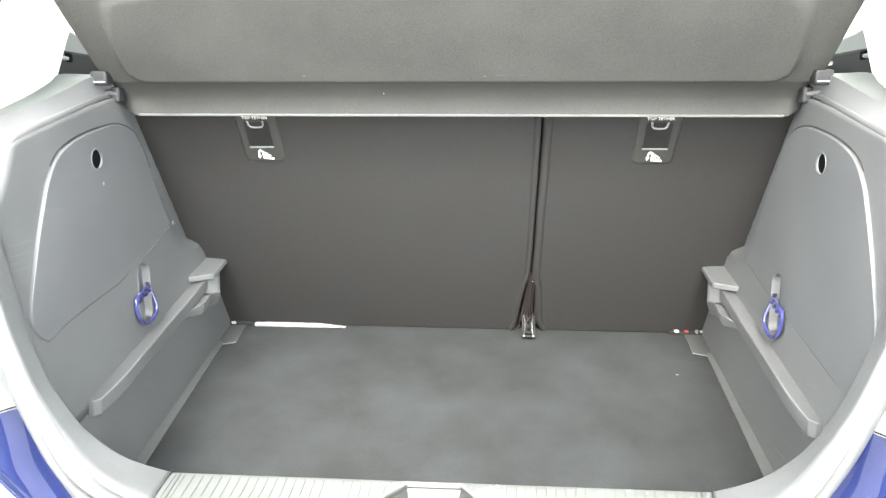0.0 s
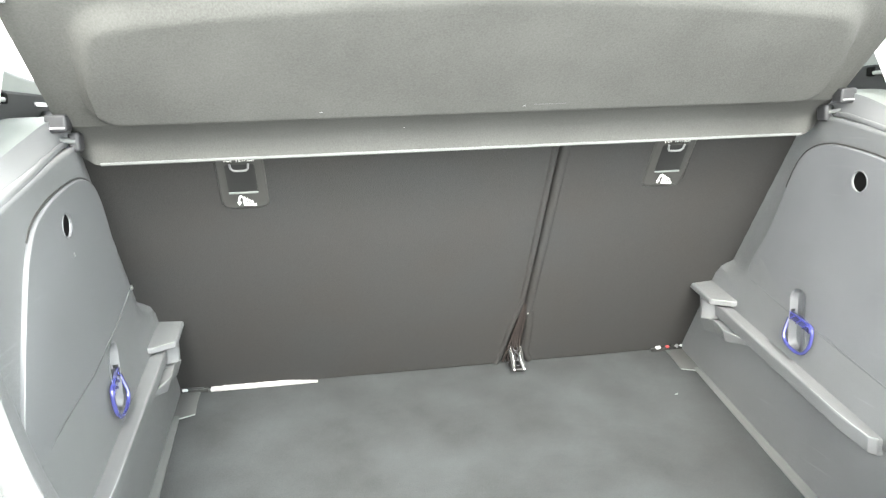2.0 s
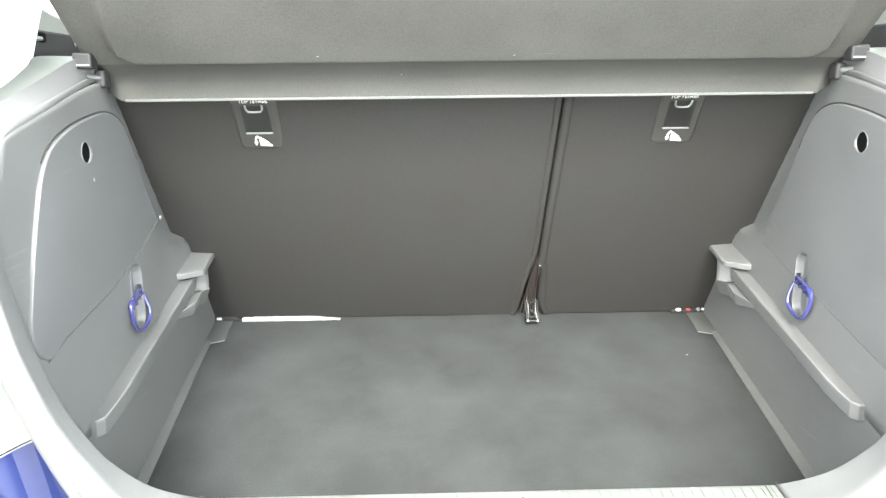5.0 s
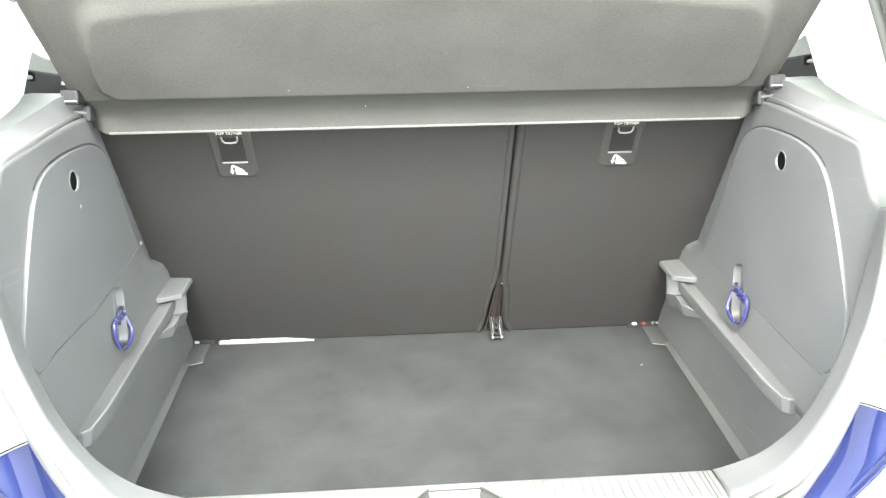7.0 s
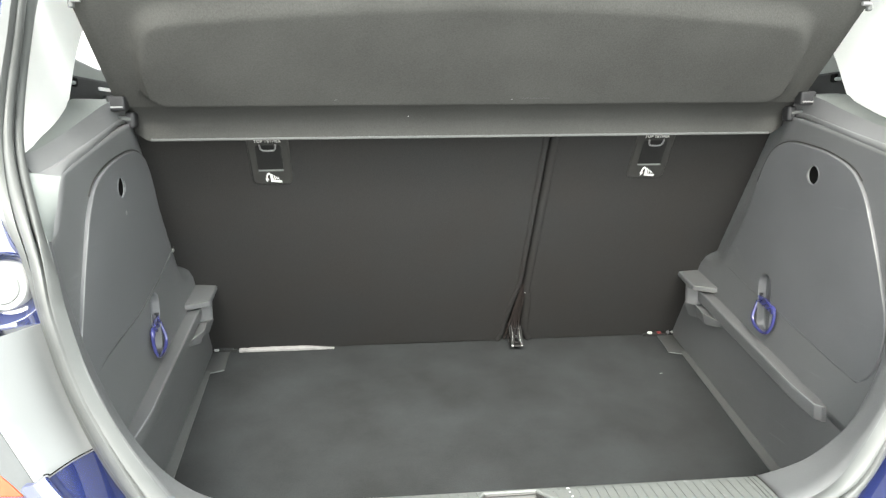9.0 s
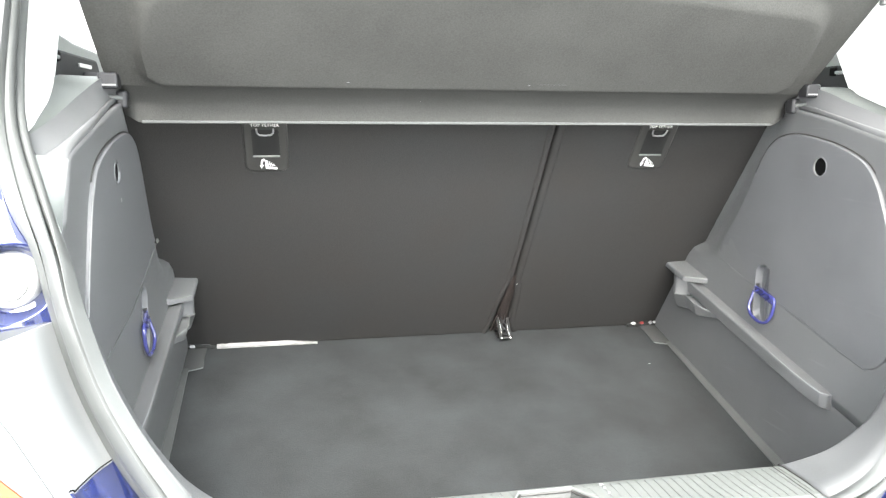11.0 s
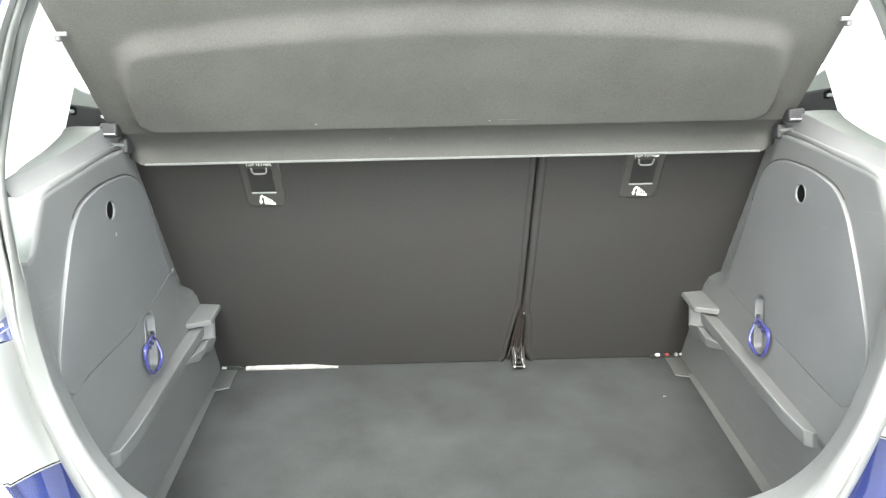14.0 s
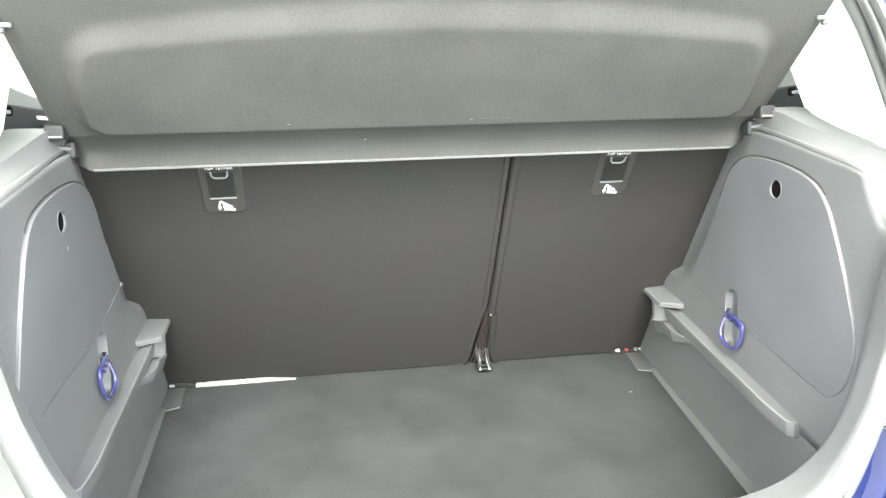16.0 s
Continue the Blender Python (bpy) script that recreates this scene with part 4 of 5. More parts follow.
def parcel_shelf():
    who = thing("parcel_shelf", "grey felt parcel shelf raised on its hinges", "parcel shelf", at=(0, 0, 0))
    nx, nu = 140, 90
    bm = bmesh.new()
    rows = []
    for i in range(nu + 1):
        u = -0.0085 + 0.4925 * (i / nu) ** 1.25
        row = []
        for j in range(nx + 1):
            x = -0.532 + 1.064 * j / nx
            edge = min(1, max(0, (0.532 - abs(x)) / 0.026))
            row.append(shelf_point(x, u, bulge(x, u) - 0.009 * (1 - edge) ** 2))
        rows.append(row)
    sheet(rows, 1, (0, -1.3, 0.9), bm)
    part("panel", bm, SHELF_FELT, who, "pressed felt underside with a rounded panel", solid=0.010)
    # front lip
    rows = []
    for j in range(61):
        x = -0.519 + 1.038 * j / 60
        k = 0.011 if abs(x) > 0.502 else 0
        prof = ((-0.4345, 1.1170), (-0.4225, 1.1095), (-0.4100, 1.1010), (-0.4010, 1.0920), (-0.3975, 1.0840), (-0.3955, 1.0745 + 0.5 * k), (-0.3945, 1.0655 + k))
        rows.append(smooth_line([Vector((x, y, z)) for y, z in prof], 16) + [Vector((x, -0.383, 1.064 + k))])
    part("front_lip", sheet(rows, 1), SHELF_RIM, who, "stiff front lip", solid=0.006)
    part("lip_edge", tube(bmesh.new(), [(-0.496 + 0.992 * k / 40, -0.3945, 1.0655) for k in range(41)], 0.0022, 8), STRIP, who, "pale lower edge")
    for x, u, w, h in ((-0.21, 0.020, 0.0020, 0.0004), (0.051, 0.019, 0.0016, 0.0005), (0.085, 0.021, 0.022, 0.00008)):
        bm = slab(bmesh.new(), [(x - w, u - h), (x + w, u - h * 0.6), (x + w * 0.9, u + h), (x - w * 0.8, u + h * 0.7)], lambda p: shelf_point(p[0], p[1], bulge(p[0], p[1]) - 0.0004), lambda p: shelf_point(p[0], p[1], bulge(p[0], p[1]) + 0.0004))
        part("lint", bm, STRIP if w > 0.01 else LEDGE, who, "tiny pale lint")
    part("lint", box(bmesh.new(), (-0.1024, -0.4146, 1.0974), (-0.1014, -0.4138, 1.0982)), WHITE, who, "tiny pale lint", bevel=0.0003)
    for s in (1, -1):
        hb = part("hinge_block", box(bmesh.new(), (s * 0.511, -0.458, 1.109), (s * 0.536, -0.436, 1.130)), HINGE, who, "dark plastic hinge block", bevel=0.003)
        part("hinge_pin", tube(bmesh.new(), [(s * 0.512, -0.430, 1.097), (s * 0.530, -0.434, 1.099)], 0.0036, 10), STRIP, hb)
        # glint on the hinge block, made as a thin pale bar
        part("pale_edge", box(bmesh.new(), (s * 0.513, -0.4592, 1.1125), (s * 0.533, -0.4575, 1.1150)), ZINC_DULL, hb, "edge coloured pale for its highlight", bevel=0.0006)
        part("hinge_arm", box(bmesh.new(), (s * 0.507, -0.432, 1.084), (s * 0.521, -0.410, 1.108)), HINGE, hb, bevel=0.004)
        p = shelf_point(s * 0.519, 0.187, 0.003)
        kn = part("cord_knob", tube(bmesh.new(), [p + Vector((-s * 0.006, 0, 0)), p + Vector((s * 0.006, 0, 0))], 0.0029, 10), ZINC_DULL, who, "bright cord knob")
        part("cord_clip", box(bmesh.new(), p + Vector((s * 0.003, 0.000, -0.009)), p + Vector((s * 0.010, 0.008, 0.001))), STRIP, kn, bevel=0.002)


parcel_shelf()

# ---------------------------------------------------------------- load sill
def sill_z(y, x=0.0):
    """Rising ribbed face, then a level pale face that lifts towards the ends."""
    lift = table(abs(x), [(0, 0), (0.124, 0.002), (0.185, 0.010), (0.25, 0.018), (0.31, 0.026), (0.36, 0.033)])
    end = min(1, max(0, (abs(x) - 0.20) / 0.10))
    middle = table(y, [(-0.712, 0.628), (-0.734, 0.632), (-0.776, 0.636), (-0.808, 0.641), (-0.875, 0.632)])
    straight = table(y, [(-0.712, 0.628), (-0.875, 0.632)])
    return lerp(middle, straight, end) + lift * min(1, max(0, (-0.712 - y) / 0.135)) ** lerp(1.3, 1.0, end)


def landing_y(x):
    """Where the ribbed face ends and the pale level zone begins."""
    return -0.8065 - 0.018 * min(1, max(0, (abs(x) - 0.06) / 0.25)) ** 1.5


load_sill = thing("load_sill", "ribbed light grey plastic load sill trim with latch pocket", "sill trim", at=(0, 0, 0))
POCKET = [(-0.052, -0.862), (-0.0565, -0.776), (-0.033, -0.734), (0.033, -0.734), (0.0565, -0.776), (0.052, -0.862)]
bm = bmesh.new()


def sill_panel(bm, x0, x1, ya, yb, n=10):
    """A sloping piece of the sill between two x; ya and yb give its front and rear edge at x."""
    rows = []
    for x in (x0, x1):
        rows.append([(x, y, sill_z(y, x) - 0.0009) for y in (lerp(ya(x), yb(x), k / n) for k in range(n + 1))])
    sheet(rows, 1, (0, -1.3, 2.0), bm)


def rear_edge(x):
    return table(abs(x), [(0, -0.868), (0.124, -0.858), (0.185, -0.856), (0.25, -0.853), (0.30, -0.847), (0.355, -0.838)])


def pocket_front(x):
    return -0.734 - max(0, abs(x) - 0.033) / 0.0235 * 0.042


def end_x(y):
    return 0.331 * (1 - 0.73 * (-0.712 - y))


# left and right of the pocket, and before it
xs = [0.0565 + k * (0.2745 / 12) for k in range(13)]
for s in (1, -1):
    for a, b in zip(xs, xs[1:]):
        rows = []
        for x in (a, b):
            row = []
            for k in range(15):
                y = lerp(-0.714, rear_edge(x), k / 14)
                row.append((s * min(x, end_x(y)), y, sill_z(y, x) - 0.0009))
            rows.append(row)
        sheet(rows, 1, (0, -1.3, 2.0), bm)
px = [-0.0565, -0.044, -0.033, 0.0, 0.033, 0.044, 0.0565]
for a, b in zip(px, px[1:]):
    sill_panel(bm, a, b, lambda x: -0.714, pocket_front, 6)
bmesh.ops.remove_doubles(bm, verts=bm.verts[:], dist=1e-5)
part("panel", bm, SILL, load_sill, smooth_shade=False)
rows = [[(x, -0.713, 0.445), (x, -0.7125, 0.56), (x, -0.712, 0.6235), (x, -0.7128, 0.6268), (x, -0.7155, 0.6284)] for x in (-0.331, -0.2, -0.1, 0, 0.1, 0.2, 0.331)]
part("front_face", sheet(rows, 1, (0, 1, 1)), SILL, load_sill, "upright face towards the carpet")
# ribs
for k in range(57):
    x0 = (k - 28) * 0.01172
    stop = pocket_front(min(0.0565, abs(x0) * 0.97)) + 0.003 if abs(x0) < 0.060 else max(landing_y(x0) + 0.0001, rear_edge(x0) + 0.003)
    def rib_x(y):
        xc = x0 * (1 - 0.73 * (-0.712 - y))
        return math.copysign(max(abs(xc), 0.063 if y < -0.73 else 0), x0) if 0.056 < abs(x0) else xc
    rows = []
    for j in range(11):
        y = lerp(-0.7150, stop, j / 10)
        wide, xc = 1 - 0.73 * (-0.712 - y), rib_x(y)
        h = sill_z(y, xc) - (0.0010 if j == 0 else 0)
        rows.append([(xc + d * wide, y, h + e) for d, e in ((-0.0055, -0.0010), (-0.0053, -0.0003), (-0.0049, 0.0), (0.0049, 0.0), (0.0053, -0.0003), (0.0055, -0.0010))])
    part("rib", sheet(rows, 1, (0, -1.3, 2.0)), SILL, load_sill, smooth_shade=False)
    if abs(x0) > 0.060:   # fine raised line on the level zone
        rows = []
        for j in range(7):
            y = lerp(landing_y(x0) - 0.002, rear_edge(x0) + 0.002, j / 6)
            xc = rib_x(y) + 0.0052
            h = sill_z(y, xc) + 0.0001
            rows.append([(xc + d, y, h + e) for d, e in ((-0.0013, -0.0005), (-0.0006, 0.0004), (0.0006, 0.0004), (0.0013, -0.0005))])
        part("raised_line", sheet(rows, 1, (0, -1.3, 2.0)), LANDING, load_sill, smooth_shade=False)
# the level zone's extra brightness comes from its own paler plastic
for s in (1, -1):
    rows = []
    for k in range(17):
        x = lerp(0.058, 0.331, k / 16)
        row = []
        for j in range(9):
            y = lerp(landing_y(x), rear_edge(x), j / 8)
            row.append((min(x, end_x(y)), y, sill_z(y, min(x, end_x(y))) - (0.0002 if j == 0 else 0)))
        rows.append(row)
    part("landing", sheet(rows, s, (0, -1.3, 2.0)), LANDING, load_sill, "level zone coloured paler for the sky light on it", smooth_shade=False)
for k in range(3):
    y = -0.723 - 0.013 * k
    part("moulded_mark", box(bmesh.new(), (0.0740, y - 0.0016, sill_z(y) + 0.0003), (0.0775 if k == 0 else 0.0760, y + 0.0006, sill_z(y) + 0.0010)), WHITE, load_sill, "tiny white mark")
for s in (1, -1):
    for inset in (0.0008, 0.0135):
        line = [(s * (end_x(y) - inset), y, sill_z(y, end_x(y) - inset) + 0.0001) for y in (lerp(-0.716, -0.843, k / 12) for k in range(13))]
        part("end_joint", tube(bmesh.new(), line, 0.0010 if inset < 0.01 else 0.0007, 6), BLACK_TRIM, load_sill, "dark joint at the sill's end")
# latch pocket
bm = bmesh.new()
loops = []
for dz, ins in ((0.0, 0.0), (-0.005, 0.003), (-0.034, 0.011), (-0.040, 0.016)):
    loops.append([bm.verts.new((x * (1 - ins / 0.056), y + (-ins * (1.6 if dz < -0.03 else 1) if y > -0.79 else ins * 0.2), sill_z(y) + dz)) for x, y in POCKET])
for a, b in zip(loops, loops[1:]):
    for i in range(6):
        bm.faces.new((a[i], a[(i + 1) % 6], b[(i + 1) % 6], b[i]))
bm.faces.new(loops[-1])
bmesh.ops.recalc_face_normals(bm, faces=bm.faces[:])
pocket = part("latch_pocket", bm, POCKETGREY, load_sill, "recessed grey latch pocket", smooth_shade=False)
bm = bmesh.new()
tube(bm, [(x * 1.02, y + (0.0015 if y > -0.79 else 0), sill_z(y) + 0.0022) for x, y in POCKET], 0.0026, 8, closed=True)
part("pocket_rim", bm, SILL, pocket, "light raised rim")
# dark tube in place of the shadow that the raised rim throws inside
bm = bmesh.new()
tube(bm, [(x * 0.965, y + (-0.0022 if y > -0.79 else 0), sill_z(y) + 0.0010) for x, y in POCKET], 0.0016, 6, closed=True)
part("inner_rim", bm, BLACK_TRIM, pocket, "inner edge, coloured dark for the rim's shadow")
rows = []
for j in range(9):
    t = j / 8
    rows.append([(lerp(-0.030, 0.034, k / 16), -0.741 - 0.021 * t - 0.013 * (1 - t) * math.exp(-((k - 8) / 3.2) ** 2), lerp(0.6225, 0.598, t)) for k in range(17)])
bm = sheet(rows, 1, (0, -1.3, 1.0))
part("pocket_fold", bm, POCKETGREY, pocket, "folded front wall")
bm = bmesh.new()
tube(bm, [(0.003, -0.774, 0.600), (0.003, -0.776, 0.622), (0.003, -0.782, 0.629), (0.003, -0.845, 0.627), (0.003, -0.853, 0.620), (0.003, -0.855, 0.598)], 0.0046, 10)
part("striker", bm, ZINC, pocket, "bright zinc latch striker")
bm = bmesh.new()
slab(bm, [(-0.046, -0.858), (-0.047, -0.795), (-0.028, -0.768), (0.032, -0.768), (0.050, -0.795), (0.049, -0.858)], lambda p: (p[0], p[1], 0.594), lambda p: (p[0], p[1], 0.6145))
part("striker_plate", bm, POCKETGREY, pocket, "grey striker plate", bevel=0.003)
# the slots are flat patches, their shade put into the colour
for x in (-0.023, 0.027):
    part("plate_slot", slab(bmesh.new(), rounded(0.018, 0.006, 0.002, 3, x, -0.806), lambda p: (p[0], p[1], 0.612), lambda p: (p[0], p[1], 0.6157)), VOID, pocket, "near-black patch for the slot's shade")
bm = bmesh.new()
rings = [[(0.003 + r * math.cos(a), -0.808 + 0.9 * r * math.sin(a), z) for a in (j * math.tau / 20 for j in range(21))] for r, z in ((0.013, 0.6146), (0.012, 0.6168), (0.008, 0.6168), (0.007, 0.612), (0.0, 0.612))]
part("plate_boss", sheet(rings, 1, (0, -1.3, 2)), BLACK_TRIM, pocket, "dark collar round the striker")
for s in (1, -1):
    part("end_notch", box(bmesh.new(), (s * 0.329, -0.7165, 0.622), (s * 0.334, -0.7105, 0.6292)), BLACK, load_sill, "small dark notch", bevel=0.001)

# ---------------------------------------------------------------- weather seal round the opening
def seal_rows():
    rows = []
    n = len(INNER)
    for i in range(n):
        I, G, O = INNER[i], GROOVE[i], OUTER[i]
        t = (GROOVE[min(i + 1, n - 1)] - GROOVE[max(i - 1, 0)]).normalized()
        w = (O - I).normalized()
        nrm = t.cross(w).normalized()
        if nrm.dot(TOWARDS - G) < 0:
            nrm = -nrm
        row = []
        for k in range(9):
            a = math.pi * k / 8
            row.append(I.lerp(G, 0.92 * (1 - math.cos(a)) / 2) + nrm * (0.0078 * math.sin(a) - 0.001))
        row.append(G - nrm * 0.0110)
        M = G.lerp(O, 0.62)
        for k in range(9):
            a = math.pi * k / 8
            row.append(G.lerp(M, 0.06 + 0.90 * (1 - math.cos(a)) / 2) + nrm * 0.0072 * max(0, math.sin(a)) ** 0.6)
        row.append(M - nrm * 0.0042)
        for k in range(6):
            row.append(M.lerp(O, 0.08 + 0.92 * k / 5) + nrm * 0.0022 * (1 - (k / 5) ** 2))
        row.append(O - nrm * 0.010)
        rows.append(row)
    return rows


SEAL_ROWS = seal_rows()
seal = thing("weather_seal", "light grey double rubber weather seal round the boot opening", "weather seal")
mirror = [[Vector((-p.x, p.y, p.z)) for p in r] for r in SEAL_ROWS[::-1]]
bulb = [r[:10] for r in mirror] + [r[:10] for r in SEAL_ROWS[1:]]
lipr = [r[9:] for r in mirror] + [r[9:] for r in SEAL_ROWS[1:]]
part("bulb", sheet(bulb, 1), RUBBER, seal, "hollow rubber bulb")
part("outer_lip", sheet(lipr, 1), RUBBER, seal, "broad outer lip")

# ---------------------------------------------------------------- car body round the opening
car = thing("car_body", "glossy blue hatchback body round an open boot", "car", at=(0, 0, 0))
low = [i for i in range(SEAL_N) if OUTER[i].z < 0.747]
high = [i for i in range(SEAL_N) if OUTER[i].z > 0.872]


def bumper_row(i):
    """From the seal back to the crest, over to the lamp's seam, tucked in and down."""
    o = OUTER[i]
    t = min(1, abs(o.x) / 0.45)
    crest = Vector((o.x + 0.013 * t, min(-0.870, o.y - 0.018), o.z + lerp(-0.004, 0.008, max(0, (o.z - 0.62) / 0.10))))
    seam = crest + Vector((0.020 * t ** 3, -0.006 - 0.03 * (1 - t), -0.006 - 0.012 * (1 - t)))
    dip = 0.012 * min(1, max(0.1, (0.745 - o.z) / 0.04))
    base = o.lerp(crest, 0.45) + Vector((0.002 * t, 0.006, -dip))
    row = [o + Vector((-0.002 * t, 0.014, -dip)), o + Vector((0, 0, -dip))] + bezier(o + Vector((0.001 * t, -0.003, -dip)), base, crest + Vector((0, 0.006, -0.004)), 7)
    row += bezier(crest + Vector((0, 0.004, -0.0015)), crest + Vector((0.001 * t, -0.002, 0.0025)), crest + Vector((0.006 * t, -0.006, -0.003)), 5)
    row += [seam.lerp(crest + Vector((0.006 * t, -0.006, -0.003)), 0.5) + Vector((0.001, -0.002, 0)), seam, seam + Vector((0.002 * t, 0.002, -0.005))]
    return row + [seam + Vector((a * t, b, c)) for a, b, c in ((0.003, 0.014, -0.012), (0.004, 0.024, -0.06), (0.014, 0.010, -0.16), (0.08, -0.02, -0.20), (0.15, 0.0, -0.28), (0.14, 0.05, -0.38))]


quarters = []
for s in (1, -1):
    rows = [bumper_row(i) for i in low]
    part("bumper", sheet(rows, s, (0, -3, 1.5)), PAINT, car, "glossy blue bumper reflecting the sky", solid=0.006)
    rows = []
    for i in high:
        o = OUTER[i]
        q = min(1, max(0, (o.z - 0.95) / 0.3))
        rows.append([o + Vector((0.003, 0.012, 0)), o + Vector((0.010, 0.008, 0.0)), o + Vector((0.022, -0.004, 0)), o + Vector((0.045, -0.012 - 0.01 * (1 - q), 0)), o + Vector((0.075, -0.014 - 0.03 * (1 - q), 0)), o + Vector((0.125, 0.0 - 0.06 * (1 - q), 0)),
                     o + Vector((0.175, 0.05 - 0.04 * (1 - q), 0)), o + Vector((0.20 + 0.04 * (1 - q), 0.16, 0)), o + Vector((0.21 + 0.05 * (1 - q), 0.40, 0))] if o.z < 1.40 else
                    [o + Vector((0.002, 0.014, 0)), o + Vector((0.004, 0.008, 0.008)), o + Vector((0.010, -0.002, 0.016)), o + Vector((0.022, 0.0, 0.030)), o + Vector((0.035, 0.01, 0.040)), o + Vector((0.05, 0.05, 0.05)), o + Vector((0.06, 0.1, 0.055)), o + Vector((0.07, 0.2, 0.06)), o + Vector((0.075, 0.4, 0.065))])
    # the sheet metal runs fair along its length, away from the seal
    for c in range(2, 9):
        for _ in range(8 if c == 2 else 50):
            line = [r[c] for r in rows]
            for i in range(1, len(rows) - 1):
                rows[i][c] = line[i] * 0.5 + (line[i - 1] + line[i + 1]) * 0.25
    seam = [p + Vector((0, 0.001, 0.0022)) for p in bumper_row(low[-1])[1:12]]
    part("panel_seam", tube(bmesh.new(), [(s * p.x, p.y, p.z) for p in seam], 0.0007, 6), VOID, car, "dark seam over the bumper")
    quarters.append(part("quarter_panel", sheet(rows, s, (0, -3, 1.5)), PAINT, car, "glossy blue rear quarter", solid=0.004))
# lower shell and roof close the cabin
rows = [[(x, y, z) for x in (-0.55, -0.3, 0, 0.3, 0.55)] for y, z in ((-0.40, 1.505), (-0.2, 1.535), (0.3, 1.55), (0.9, 1.53))]
part("roof", sheet(rows, 1, (0, 0, 5)), PAINT, car, solid=0.01)
for s in (1, -1):
    rows = [[(s * 0.80, y, z) for y in (-0.42, 0.0, 0.5, 0.9)] for z in (0.25, 0.6, 0.95)]
    part("door_skin", sheet(rows, 1, (s * 4, 0, 1)), PAINT, car, solid=0.01)
# rear wheels, level with the ground
for s in (1, -1):
    hub = CAR.inverted() @ Matrix.Translation((s * 0.70, -0.24, 0.300))
    bm = bmesh.new()
    prof = [(0.175, -0.080), (0.205, -0.088), (0.270, -0.092), (0.292, -0.080), (0.300, -0.055), (0.300, 0.055), (0.292, 0.080), (0.270, 0.092), (0.205, 0.088), (0.175, 0.080)]
    rings = [[hub @ Vector((x, r * math.cos(a), r * math.sin(a))) for a in (k * math.tau / 40 for k in range(41))] for r, x in prof]
    sheet(rings, 1, None, bm)
    bmesh.ops.remove_doubles(bm, verts=bm.verts[:], dist=1e-5)
    bmesh.ops.recalc_face_normals(bm, faces=bm.faces[:])
    wheel = part("wheel", bm, BLACK, car, "black tyre on a steel rim")
    bm = bmesh.new()
    rings = [[hub @ Vector((s * x, r * math.cos(a), r * math.sin(a))) for a in (k * math.tau / 40 for k in range(41))] for r, x in ((0.18, -0.07), (0.18, 0.070), (0.165, 0.062), (0.12, 0.045), (0.06, 0.052), (0.001, 0.052))]
    sheet(rings, 1, (s * 4, 0, 0.3), bm)
    part("rim", bm, STEEL, wheel, "steel rim")
# open tailgate overhead, out of view, added to hold off light from above
gate = thing("tailgate", "unseen open blue tailgate with a dark window, added to shade the boot", "tailgate", at=(0, 0, 0))


def gate_point(x, u, drop=0.0):
    return Vector((x, -0.45 - 0.86 * u, 1.50 + 0.42 * u - 0.10 * u * u - drop))


def gate_slab(name, x0, x1, u0, u1, mtl, label="", thick=0.03):
    rows = [[gate_point(lerp(x0, x1, j / 8), lerp(u0, u1, i / 8)) for j in range(9)] for i in range(9)]
    return part(name, sheet(rows, 1, (0, -1, 0.5)), mtl, gate, label, solid=thick)


gate_slab("inner_panel", -0.52, 0.52, 0.62, 1.05, PLASTIC, "grey inner trim panel", 0.05)
gate_slab("side_frame", -0.56, -0.46, 0.0, 0.62, PLASTIC)
gate_slab("side_frame", 0.46, 0.56, 0.0, 0.62, PLASTIC)
gate_slab("top_frame", -0.46, 0.46, 0.0, 0.10, PLASTIC)
glass = gate_slab("window_pane", -0.46, 0.46, 0.10, 0.62, GLASS, "tinted rear window glass", 0.004)
glass.visible_shadow = False
# buffer cups sunk in the rear quarters beside the seal
for s, panel in zip((1, -1), quarters):
    c = Vector((s * 0.5514, -0.7639, 0.9190))
    ring = [(math.cos(k * math.tau / 36), math.sin(k * math.tau / 36)) for k in range(36)]
    carve(panel, slab(bmesh.new(), ring, lambda p: (c.x + 0.0385 * p[0], -0.90, c.z + 0.0385 * p[1]), lambda p: (c.x + 0.0385 * p[0], -0.70, c.z + 0.0385 * p[1])))
    bm = bmesh.new()
    rings = [[(c.x + r0 * a, c.y + y - f * (0.014 + 0.76 * s * r0 * a), c.z + r0 * b) for a, b in ring + ring[:1]] for r0, y, f in ((0.0400, 0.004, 1), (0.0392, 0, 1), (0.0378, 0.001, 1), (0.0345, 0.008, 0.5), (0.0320, 0.012, 0.1), (0.026, 0.013, 0), (0.0001, 0.013, 0))]
    sheet(rings, 1, (0, -3, 1.2), bm)
    cup = part("buffer_cup", bm, PAINT, car, "blue cup with a pale buffer")
    bm = bmesh.new()
    rings = [[(c.x + r0 * a, c.y + y, c.z + 0.0015 + r0 * b) for a, b in ring + ring[:1]] for r0, y in ((0.0268, 0.014), (0.0264, -0.001), (0.0248, -0.0040), (0.0194, -0.0042), (0.0190, -0.0020), (0.0184, -0.0020), (0.0180, -0.0065), (0.0165, -0.0078), (0.0001, -0.0085))]
    sheet(rings, 1, (0, -3, 1.2), bm)
    part("buffer", bm, BUFFER, cup, "pale round rubber buffer")


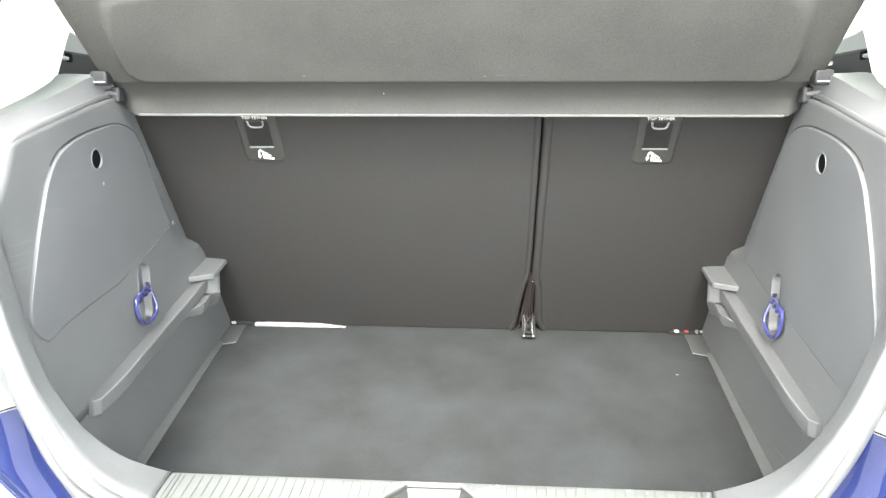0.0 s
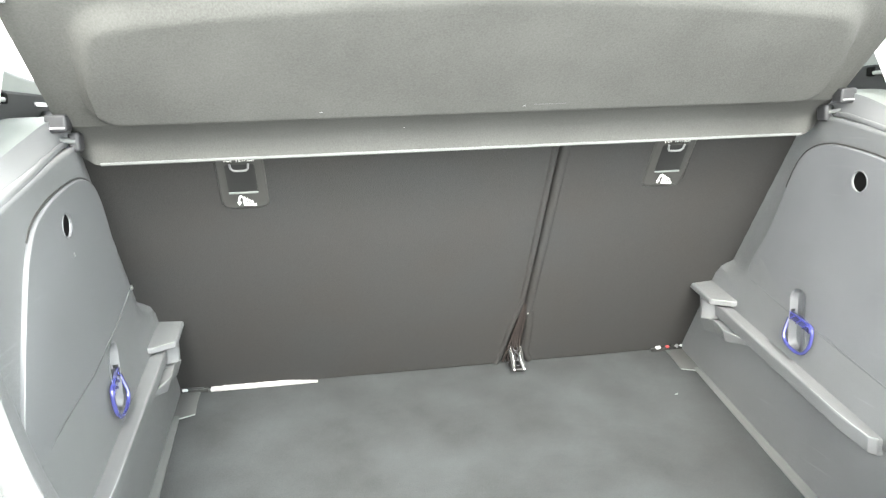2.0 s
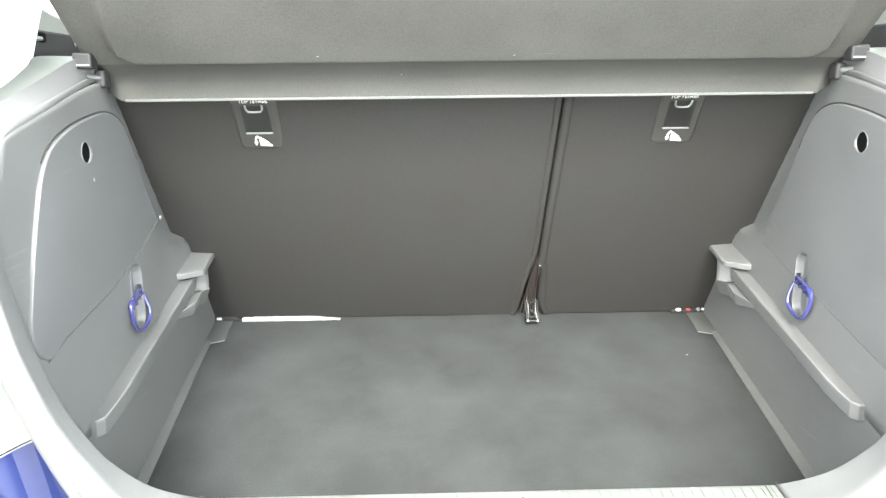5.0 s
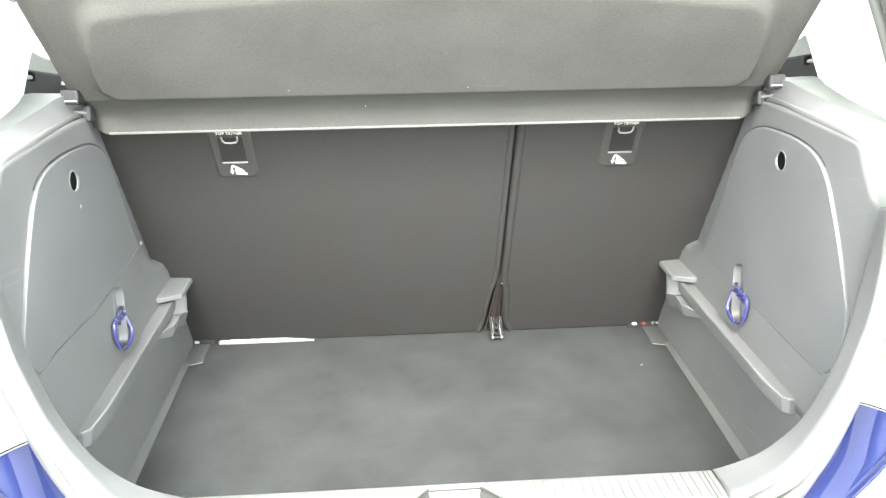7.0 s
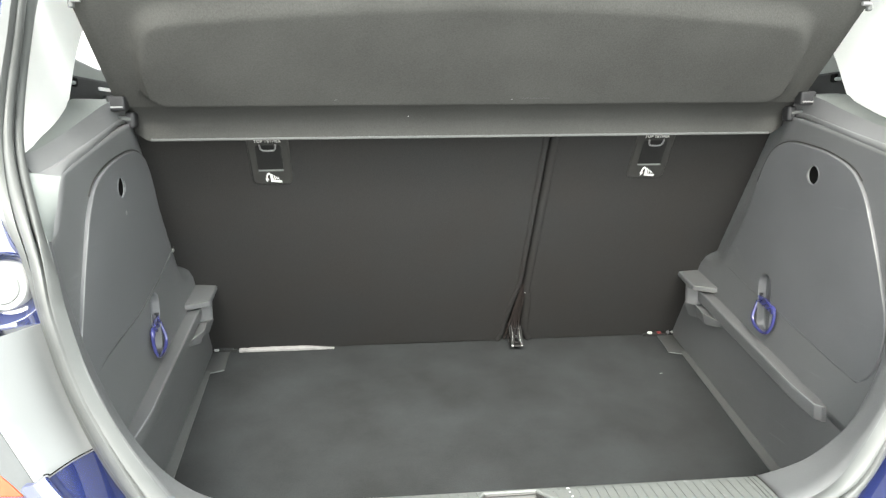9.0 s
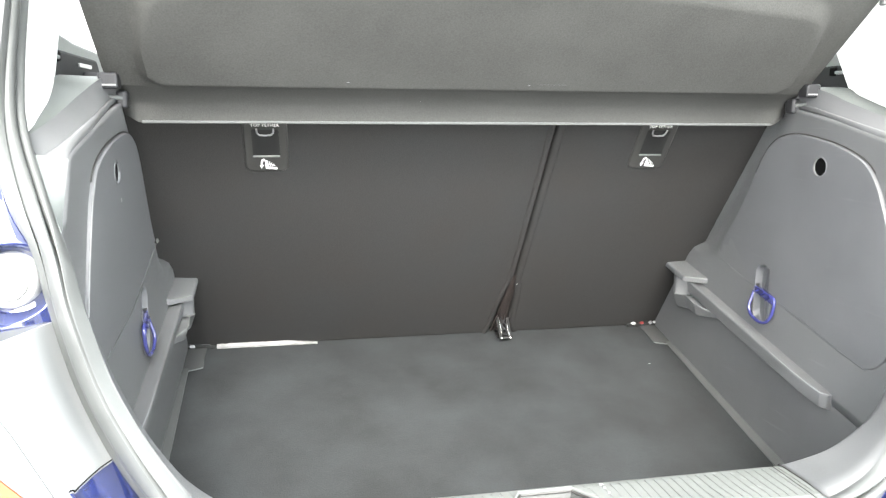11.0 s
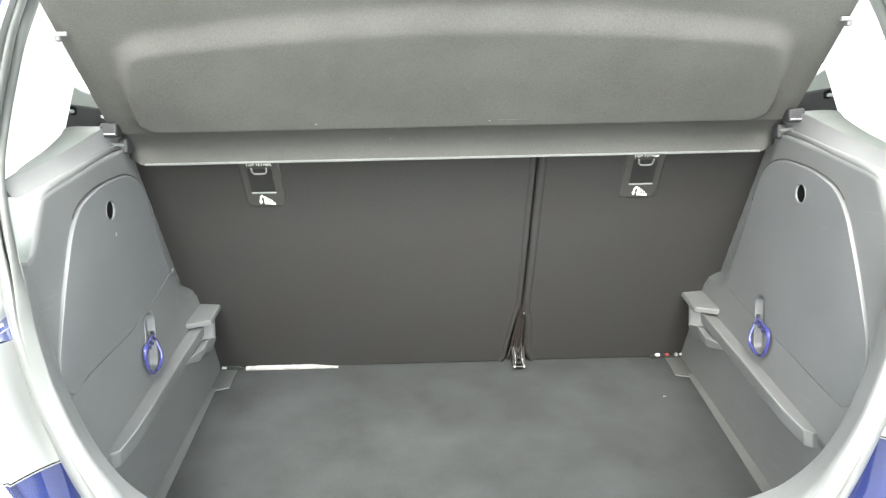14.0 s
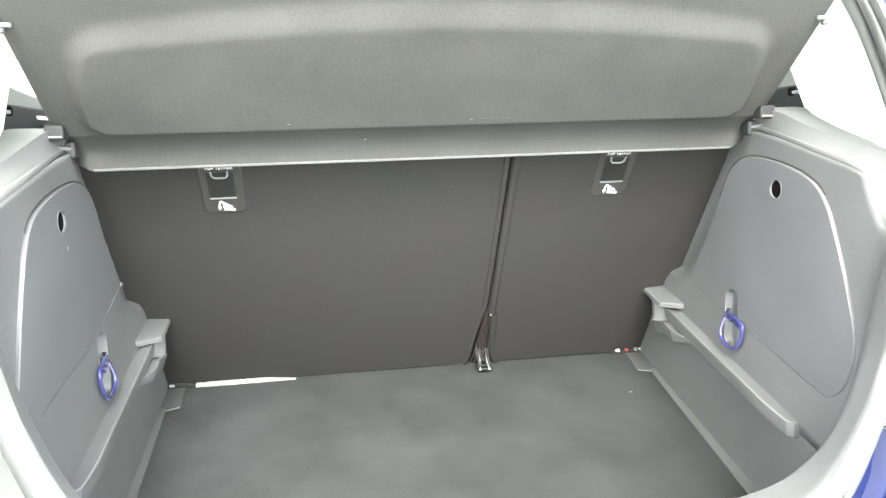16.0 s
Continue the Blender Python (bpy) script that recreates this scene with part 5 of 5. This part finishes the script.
# ---------------------------------------------------------------- tail lamps
def tail_lamp(s):
    who = thing("tail_lamp", "tail lamp with grey, orange and red lenses in a pale housing", "tail lamp", "tail lamps")
    idx = [i for i in range(SEAL_N) if 0.735 < OUTER[i].z < 0.886]
    rows = []
    for i in idx:
        o = OUTER[i]
        t = (o.z - 0.735) / 0.15
        e = Vector((table(o.z, [(0.735, 0.482), (0.748, 0.4865), (0.832, 0.535), (0.885, 0.558)]), table(o.z, [(0.735, -0.858), (0.80, -0.857), (0.885, -0.862)]), o.z + lerp(-0.012, 0.004, min(1, 2 * t))))
        c1 = o.lerp(e, 0.5) + Vector((-0.004, 0.006, 0))
        rows.append([o + Vector((0.002, 0.012, 0)), *bezier(o + Vector((0.006, 0.004, 0)), c1, e, 8), e + Vector((0.006, -0.004, 0))])
    part("housing", sheet(rows, s, (0, -1.5, 1.3)), SILVER, who, "pale grey inner housing wall", solid=0.004)
    edge = [r[-1] for r in rows]
    def lens(name, w0, w1, mtl, label):
        """A lens between two widths outside the housing's edge, curving round the corner of the car."""
        rr = []
        for p in edge:
            row = []
            for k in range(9):
                w = lerp(w0(p.z), w1(p.z), k / 8)
                row.append(p + Vector((w, 0.8 * w * w + 0.05 * w, 0.02 * w)))
            rr.append(row)
        part(name, sheet(rr, s, (0, -3, 1.3)), mtl, who, label, solid=0.004)
    lens("grey_lens", lambda z: 0.001, lambda z: 0.019 + 0.5 * (z - 0.735), GREYLENS, "smoky grey lens")
    lens("orange_lens", lambda z: 0.0205 + 0.5 * (z - 0.735), lambda z: 0.125 + 0.3 * (z - 0.735), ORANGE, "orange lens")
    lens("red_lens", lambda z: 0.1265 + 0.3 * (z - 0.735), lambda z: 0.25, RED, "red lens")
    # stripes under the lenses, rising a little outwards
    def stripe(name, top, low, mtl, label):
        rr = []
        for k in range(9):
            w = 0.235 * k / 8
            x = 0.484 + w
            rr.append([(lerp(x - 0.012, x, 1 - j / 3) if k == 0 else x, -0.862 + 0.8 * w * w - 0.003 * math.sin(math.pi * j / 3), lerp(top(w), low(w), j / 3)) for j in range(4)])
        part(name, sheet(rr, s, (0, -3, 1.3)), mtl, who, label, solid=0.006)
    stripe("dark_strip", lambda w: 0.730, lambda w: 0.7015 + 0.27 * min(w, 0.08), DARKLENS, "dark violet strip")
    stripe("pink_strip", lambda w: 0.7000 + 0.27 * min(w, 0.08), lambda w: 0.692 + 0.24 * min(w, 0.08), PINK, "pink reflector strip")
    stripe("clear_lens", lambda w: 0.6905 + 0.24 * min(w, 0.08), lambda w: 0.600, CLEAR, "pale clear lower lens")


tail_lamp(1)
tail_lamp(-1)
